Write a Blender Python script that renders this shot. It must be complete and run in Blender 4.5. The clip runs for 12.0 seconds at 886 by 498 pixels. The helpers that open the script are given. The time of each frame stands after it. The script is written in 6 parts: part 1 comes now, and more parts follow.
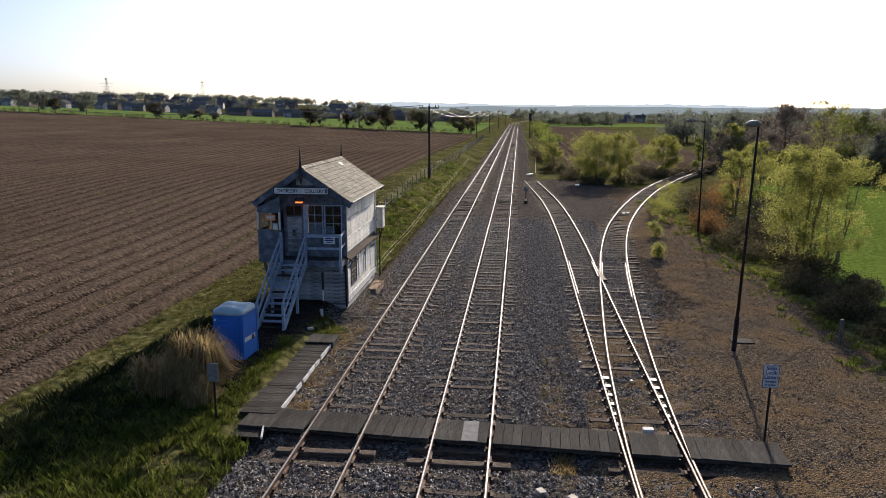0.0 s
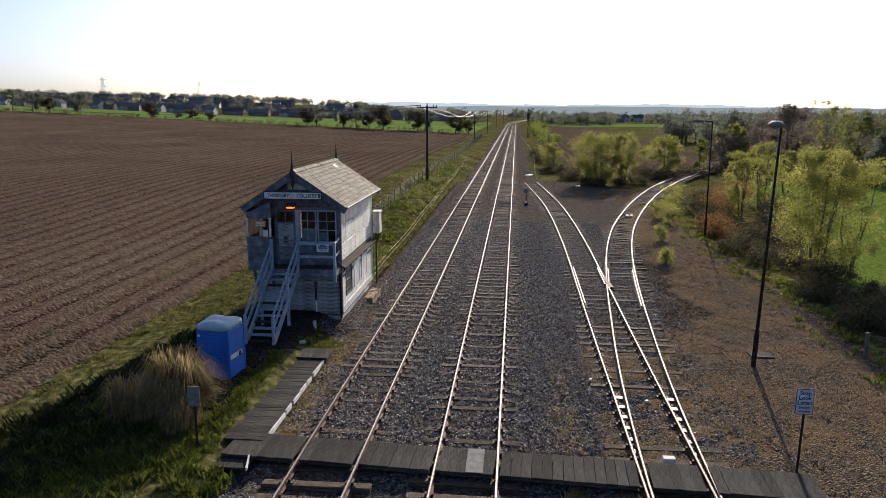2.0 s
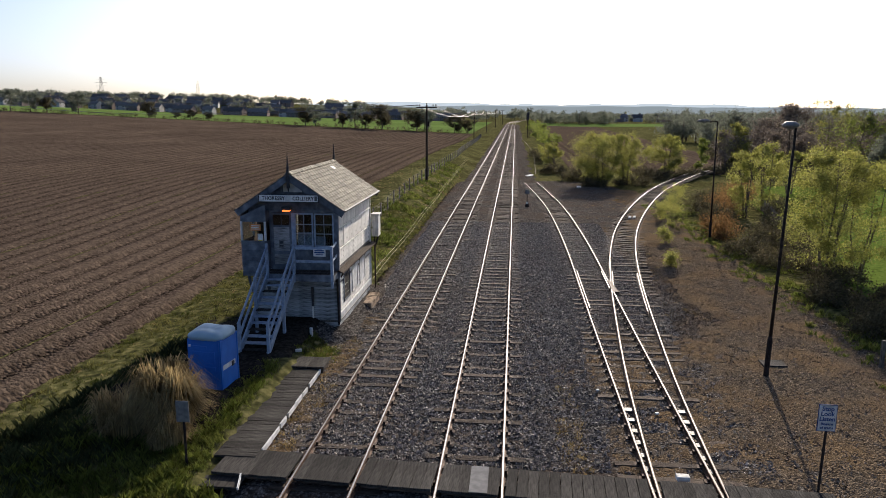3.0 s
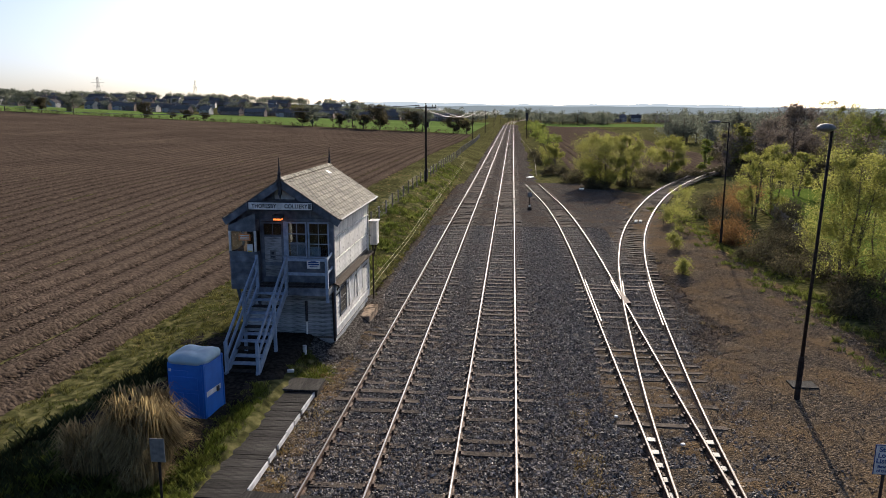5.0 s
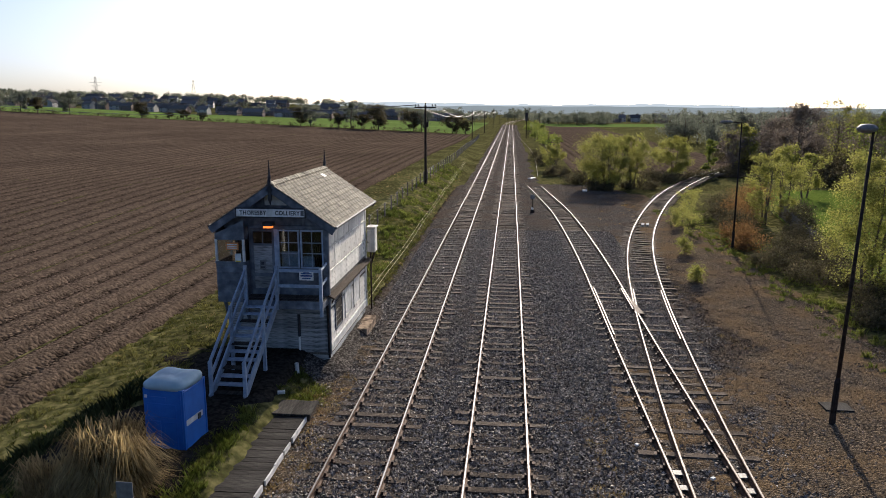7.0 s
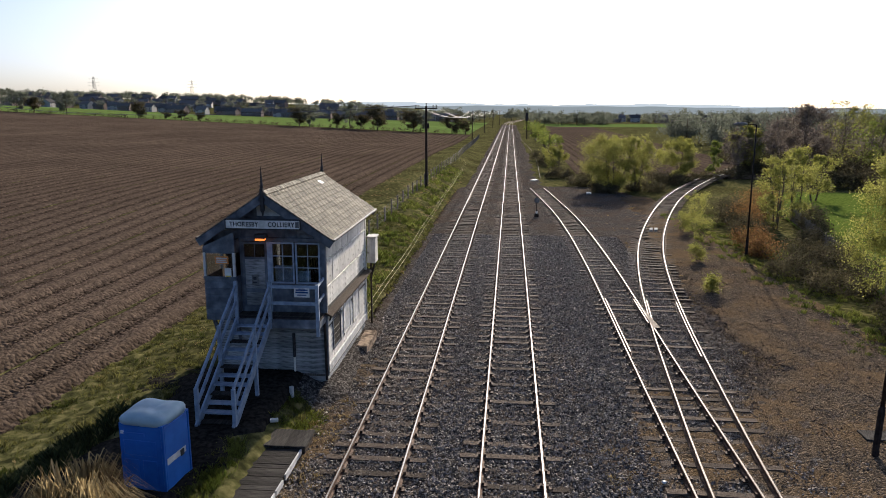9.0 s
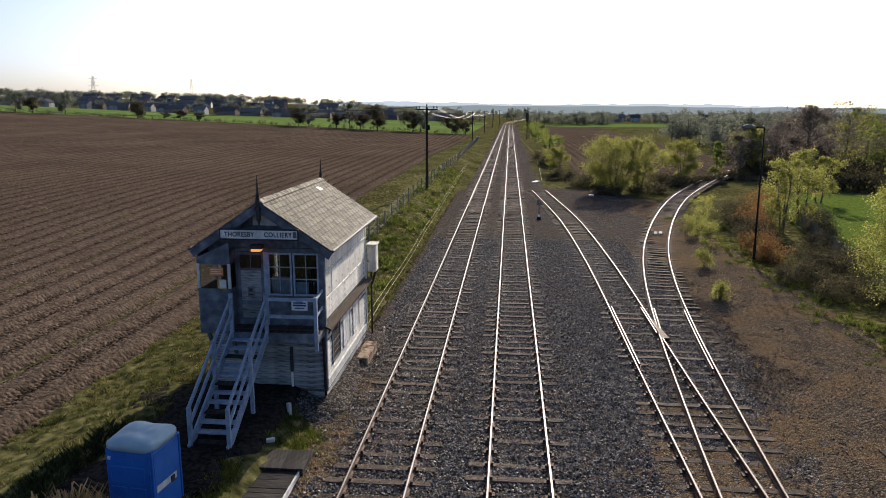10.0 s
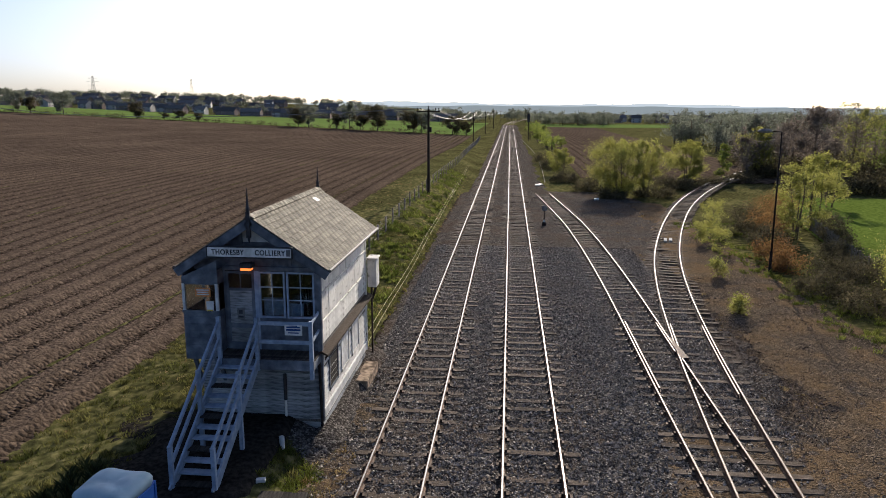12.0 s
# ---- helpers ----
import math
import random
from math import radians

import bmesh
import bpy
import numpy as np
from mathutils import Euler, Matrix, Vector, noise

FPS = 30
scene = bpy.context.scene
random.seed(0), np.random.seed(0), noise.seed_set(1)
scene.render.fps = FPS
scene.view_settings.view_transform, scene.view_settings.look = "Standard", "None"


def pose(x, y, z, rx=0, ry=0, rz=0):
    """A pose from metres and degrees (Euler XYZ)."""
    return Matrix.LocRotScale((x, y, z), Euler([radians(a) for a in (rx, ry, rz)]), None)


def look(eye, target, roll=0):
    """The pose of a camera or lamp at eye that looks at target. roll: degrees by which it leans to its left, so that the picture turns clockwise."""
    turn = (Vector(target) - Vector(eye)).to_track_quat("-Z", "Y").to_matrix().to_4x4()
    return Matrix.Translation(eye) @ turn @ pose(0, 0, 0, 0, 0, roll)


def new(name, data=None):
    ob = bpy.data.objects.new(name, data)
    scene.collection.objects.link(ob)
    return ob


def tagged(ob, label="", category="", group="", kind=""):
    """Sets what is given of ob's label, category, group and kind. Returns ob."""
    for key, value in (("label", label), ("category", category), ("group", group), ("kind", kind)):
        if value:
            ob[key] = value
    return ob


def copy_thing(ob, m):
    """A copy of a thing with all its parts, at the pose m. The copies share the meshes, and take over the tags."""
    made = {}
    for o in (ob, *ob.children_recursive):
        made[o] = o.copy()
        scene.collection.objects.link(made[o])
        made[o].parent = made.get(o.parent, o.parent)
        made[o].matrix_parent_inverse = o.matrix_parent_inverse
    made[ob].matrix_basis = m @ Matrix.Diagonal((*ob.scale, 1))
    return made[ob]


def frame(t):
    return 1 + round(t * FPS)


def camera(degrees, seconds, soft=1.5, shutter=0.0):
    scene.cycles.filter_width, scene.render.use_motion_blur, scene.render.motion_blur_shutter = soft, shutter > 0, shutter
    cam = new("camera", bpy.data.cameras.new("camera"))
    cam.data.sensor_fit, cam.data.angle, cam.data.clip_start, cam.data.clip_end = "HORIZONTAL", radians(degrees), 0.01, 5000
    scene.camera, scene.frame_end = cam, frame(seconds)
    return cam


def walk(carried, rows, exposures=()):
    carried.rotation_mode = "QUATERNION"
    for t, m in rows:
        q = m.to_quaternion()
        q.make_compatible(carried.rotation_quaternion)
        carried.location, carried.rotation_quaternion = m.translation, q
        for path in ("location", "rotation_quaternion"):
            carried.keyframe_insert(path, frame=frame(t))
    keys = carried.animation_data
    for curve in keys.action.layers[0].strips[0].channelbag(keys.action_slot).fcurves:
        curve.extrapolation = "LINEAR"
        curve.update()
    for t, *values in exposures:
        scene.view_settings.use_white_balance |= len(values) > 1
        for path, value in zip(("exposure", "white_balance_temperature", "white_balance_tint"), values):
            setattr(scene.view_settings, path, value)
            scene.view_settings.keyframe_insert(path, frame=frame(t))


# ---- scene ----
cam = camera(64.10, 12.0, soft=0.75)
# seconds, x, y, z, yaw, pitch, roll; z = 0 is the level of the rail heads, y runs along the main line
ROWS = [
    (0.0, 1.322, 0.533, 8.447, 6.04, -11.11, -0.07),
    (0.5, 1.248, 0.917, 8.432, 5.97, -11.12, -0.08),
    (1.0, 1.176, 1.312, 8.429, 5.91, -11.12, -0.08),
    (1.5, 1.103, 1.724, 8.439, 5.86, -11.12, -0.08),
    (2.0, 1.029, 2.154, 8.450, 5.81, -11.13, -0.09),
    (2.5, 0.950, 2.594, 8.451, 5.77, -11.14, -0.09),
    (3.0, 0.868, 3.041, 8.453, 5.73, -11.15, -0.09),
    (5.0, 0.490, 4.875, 8.485, 5.55, -11.14, -0.10),
    (5.5, 0.415, 5.320, 8.475, 5.53, -11.13, -0.11),
    (6.0, 0.338, 5.768, 8.476, 5.50, -11.12, -0.11),
    (6.5, 0.258, 6.216, 8.472, 5.48, -11.13, -0.13),
    (7.0, 0.172, 6.659, 8.456, 5.44, -11.14, -0.11),
    (9.0, -0.208, 8.361, 8.549, 5.36, -11.15, -0.11),
    (9.5, -0.301, 8.784, 8.631, 5.34, -11.16, -0.12),
    (10.0, -0.402, 9.217, 8.708, 5.33, -11.18, -0.11),
    (10.5, -0.505, 9.646, 8.761, 5.31, -11.18, -0.12),
    (11.0, -0.592, 10.073, 8.796, 5.31, -11.15, -0.14),
    (11.5, -0.676, 10.501, 8.833, 5.32, -11.16, -0.14),
    (12.0, -0.749, 10.937, 8.874, 5.34, -11.18, -0.17),
]
walk(cam, [(t, pose(x, y, z, 90 + pitch, roll, yaw)) for t, x, y, z, yaw, pitch, roll in ROWS],
     exposures=((0.0, 0.66, 6500, 11), (12.0, 0.66, 6500, 11)))

# ---- daylight: low evening sun ahead and a little to the right ----
SUN_AZ, SUN_EL = 11.0, 22.0
world = bpy.data.worlds.new("sky")
scene.world = world
world.use_nodes = True
wn = world.node_tree.nodes
sky = wn.new("ShaderNodeTexSky")
sky.sky_type, sky.sun_disc = "NISHITA", False
sky.sun_elevation, sky.sun_rotation = radians(SUN_EL), radians(SUN_AZ)
sky.air_density, sky.dust_density, sky.ozone_density = 0.55, 2.5, 3.0
world.node_tree.links.new(sky.outputs[0], wn["Background"].inputs[0])
wn["Background"].inputs[1].default_value = 0.117
sun_data = bpy.data.lights.new("sun", "SUN")
sun_data.energy, sun_data.angle, sun_data.color = 4.5, radians(0.6), (1.0, 0.89, 0.75)
sun = new("sun", sun_data)
az, el = radians(SUN_AZ), radians(SUN_EL)
sun.matrix_world = look((0, 0, 60), (-math.sin(az) * math.cos(el), -math.cos(az) * math.cos(el), 60 - math.sin(el)))

# ---- materials ----
def material(name, stops, scale=8.0, detail=6.0, rough=0.8, bump=0.3, bump_scale=None, metal=0.0, spread=0.0,
             coarse=None, coarse_amount=0.35, translucent=0.0, stretch=None, spec=0.3, island=False):
    """A procedural surface: a fine noise through colour stops, a coarse noise that stains it, a bump, and a spread from piece to piece."""
    m = bpy.data.materials.new(name)
    m.use_nodes = True
    n, l = m.node_tree.nodes, m.node_tree.links
    b = n["Principled BSDF"]
    b.inputs["Roughness"].default_value, b.inputs["Metallic"].default_value = rough, metal
    b.inputs["Specular IOR Level"].default_value = spec
    tc = n.new("ShaderNodeTexCoord")
    at = tc.outputs["Object"]
    if stretch:
        mp = n.new("ShaderNodeMapping")
        mp.inputs["Scale"].default_value = stretch
        l.new(at, mp.inputs[0])
        at = mp.outputs[0]
    fine = n.new("ShaderNodeTexNoise")
    fine.inputs["Scale"].default_value, fine.inputs["Detail"].default_value = scale, detail
    l.new(at, fine.inputs["Vector"])
    ramp = n.new("ShaderNodeValToRGB")
    els = ramp.color_ramp.elements
    while len(els) < len(stops):
        els.new(0.5)
    for e, (p, c) in zip(els, stops):
        e.position, e.color = p, (*c, 1)
    l.new(fine.outputs["Fac"], ramp.inputs[0])
    col = ramp.outputs[0]
    if coarse:
        big = n.new("ShaderNodeTexNoise")
        big.inputs["Scale"].default_value, big.inputs["Detail"].default_value = coarse, 3
        l.new(tc.outputs["Object"], big.inputs["Vector"])
        mr = n.new("ShaderNodeMapRange")
        mr.inputs["From Min"].default_value, mr.inputs["From Max"].default_value = 0.3, 0.7
        mr.inputs["To Min"].default_value, mr.inputs["To Max"].default_value = 1 - coarse_amount, 1 + coarse_amount
        l.new(big.outputs["Fac"], mr.inputs[0])
        mul = n.new("ShaderNodeVectorMath")
        mul.operation = "SCALE"
        l.new(col, mul.inputs[0])
        l.new(mr.outputs[0], mul.inputs["Scale"])
        col = mul.outputs[0]
    if spread:
        mr = n.new("ShaderNodeMapRange")
        mr.inputs["To Min"].default_value, mr.inputs["To Max"].default_value = 1 - spread, 1 + spread
        if island:
            l.new(n.new("ShaderNodeNewGeometry").outputs["Random Per Island"], mr.inputs[0])
        else:
            l.new(n.new("ShaderNodeObjectInfo").outputs["Random"], mr.inputs[0])
        mul = n.new("ShaderNodeVectorMath")
        mul.operation = "SCALE"
        l.new(col, mul.inputs[0])
        l.new(mr.outputs[0], mul.inputs["Scale"])
        col = mul.outputs[0]
    l.new(col, b.inputs["Base Color"])
    if bump:
        bt = n.new("ShaderNodeTexNoise")
        bt.inputs["Scale"].default_value, bt.inputs["Detail"].default_value = bump_scale or scale * 2, 5
        l.new(at, bt.inputs["Vector"])
        bp = n.new("ShaderNodeBump")
        bp.inputs["Strength"].default_value, bp.inputs["Distance"].default_value = bump, 0.03
        l.new(bt.outputs["Fac"], bp.inputs["Height"])
        l.new(bp.outputs[0], b.inputs["Normal"])
    if translucent:
        tr = n.new("ShaderNodeBsdfTranslucent")
        l.new(col, tr.inputs["Color"])
        mix = n.new("ShaderNodeMixShader")
        mix.inputs[0].default_value = translucent
        l.new(b.outputs[0], mix.inputs[1])
        l.new(tr.outputs[0], mix.inputs[2])
        l.new(mix.outputs[0], n["Material Output"].inputs[0])
    return m


def two(a, b, lo=0.35, hi=0.65):
    return [(lo, a), (hi, b)]


def maths(nt, op, a, b=0.0, c=0.0):
    k = nt.nodes.new("ShaderNodeMath")
    k.operation = op
    for i, q in enumerate((a, b, c)):
        if isinstance(q, (int, float)):
            k.inputs[i].default_value = q
        else:
            nt.links.new(q, k.inputs[i])
    return k.outputs[0]


def stony_material(name, scale, dark, pale, stain, stained):
    """Crushed stone: cells that each have a tone of their own, open joints, and brown staining in large patches."""
    m = bpy.data.materials.new(name)
    m.use_nodes = True
    nt = m.node_tree
    n, l = nt.nodes, nt.links
    b = n["Principled BSDF"]
    b.inputs["Roughness"].default_value, b.inputs["Specular IOR Level"].default_value = 1.0, 0.0
    at = n.new("ShaderNodeTexCoord").outputs["Object"]
    cell = n.new("ShaderNodeTexVoronoi")
    cell.inputs["Scale"].default_value = scale
    l.new(at, cell.inputs["Vector"])
    sep = n.new("ShaderNodeSeparateColor")
    l.new(cell.outputs["Color"], sep.inputs[0])
    tone = maths(nt, "POWER", sep.outputs[0], 1.8)
    tone = maths(nt, "MULTIPLY", tone, maths(nt, "SUBTRACT", 1.15, maths(nt, "MULTIPLY", cell.outputs["Distance"], .9)))
    mix = n.new("ShaderNodeMix")
    mix.data_type = "RGBA"
    l.new(tone, mix.inputs["Factor"])
    mix.inputs[6].default_value, mix.inputs[7].default_value = (*dark, 1), (*pale, 1)
    big = n.new("ShaderNodeTexNoise")
    big.inputs["Scale"].default_value, big.inputs["Detail"].default_value = .45, 8
    l.new(at, big.inputs["Vector"])
    fine = n.new("ShaderNodeTexNoise")
    fine.inputs["Scale"].default_value, fine.inputs["Detail"].default_value = 11, 6
    l.new(at, fine.inputs["Vector"])
    ramp = n.new("ShaderNodeValToRGB")
    ramp.color_ramp.elements[0].position, ramp.color_ramp.elements[1].position = .44, .60
    l.new(big.outputs["Fac"], ramp.inputs[0])
    st = n.new("ShaderNodeMix")
    st.data_type = "RGBA"
    l.new(maths(nt, "MULTIPLY", ramp.outputs[0], stained), st.inputs["Factor"])
    l.new(mix.outputs[2], st.inputs[6])
    sc = n.new("ShaderNodeVectorMath")
    sc.operation = "SCALE"
    sc.inputs[0].default_value = stain
    l.new(maths(nt, "MULTIPLY", fine.outputs["Fac"], 1.9), sc.inputs["Scale"])
    l.new(sc.outputs[0], st.inputs[7])
    l.new(st.outputs[2], b.inputs["Base Color"])
    bp = n.new("ShaderNodeBump")
    bp.inputs["Strength"].default_value, bp.inputs["Distance"].default_value = .9, .03
    l.new(maths(nt, "ADD", maths(nt, "MULTIPLY", cell.outputs["Distance"], -1.2), maths(nt, "MULTIPLY", sep.outputs[1], .6)), bp.inputs["Height"])
    l.new(bp.outputs[0], b.inputs["Normal"])
    return m


def soil_material():
    """Ploughed soil: smooth pale crests, rough furrow bottoms with shade painted in, clods of two sizes and large
    stains.
    """
    m = material("dry_soil", two((0.051, 0.038, 0.0285), (0.126, 0.094, 0.07), .3, .75), 4, 12, 1.0, 0, coarse=0.06, coarse_amount=0.18, spec=0)
    nt = m.node_tree
    n, l = nt.nodes, nt.links
    b = n["Principled BSDF"]
    col = b.inputs["Base Color"].links[0].from_socket
    at = n["Texture Coordinate"].outputs["Object"]
    sep = n.new("ShaderNodeSeparateXYZ")
    l.new(at, sep.inputs[0])
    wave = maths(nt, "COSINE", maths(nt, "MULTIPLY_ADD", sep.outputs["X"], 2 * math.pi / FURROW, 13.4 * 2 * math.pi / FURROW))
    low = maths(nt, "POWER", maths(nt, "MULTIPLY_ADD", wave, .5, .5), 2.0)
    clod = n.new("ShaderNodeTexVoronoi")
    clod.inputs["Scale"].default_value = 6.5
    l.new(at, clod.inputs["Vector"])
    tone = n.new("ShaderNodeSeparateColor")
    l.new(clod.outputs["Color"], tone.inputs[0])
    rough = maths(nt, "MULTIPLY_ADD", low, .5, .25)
    # shade of the furrow bottoms multiplied into the colour, crests lifted
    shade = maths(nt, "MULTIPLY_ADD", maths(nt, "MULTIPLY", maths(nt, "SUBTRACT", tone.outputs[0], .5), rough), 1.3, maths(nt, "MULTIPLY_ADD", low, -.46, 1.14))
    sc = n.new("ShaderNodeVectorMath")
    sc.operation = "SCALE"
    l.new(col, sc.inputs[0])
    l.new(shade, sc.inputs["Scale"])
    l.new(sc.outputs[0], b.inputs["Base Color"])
    fine = n.new("ShaderNodeTexNoise")
    fine.inputs["Scale"].default_value, fine.inputs["Detail"].default_value = 14, 6
    l.new(at, fine.inputs["Vector"])
    h = maths(nt, "ADD", maths(nt, "MULTIPLY", maths(nt, "MULTIPLY", clod.outputs["Distance"], -1.6), rough), maths(nt, "MULTIPLY", fine.outputs["Fac"], .35))
    bp = n.new("ShaderNodeBump")
    bp.inputs["Strength"].default_value, bp.inputs["Distance"].default_value = 1.0, .10
    l.new(h, bp.inputs["Height"])
    l.new(bp.outputs[0], b.inputs["Normal"])
    return m


FURROW = 1.6   # metres from row to row in the ploughed fields

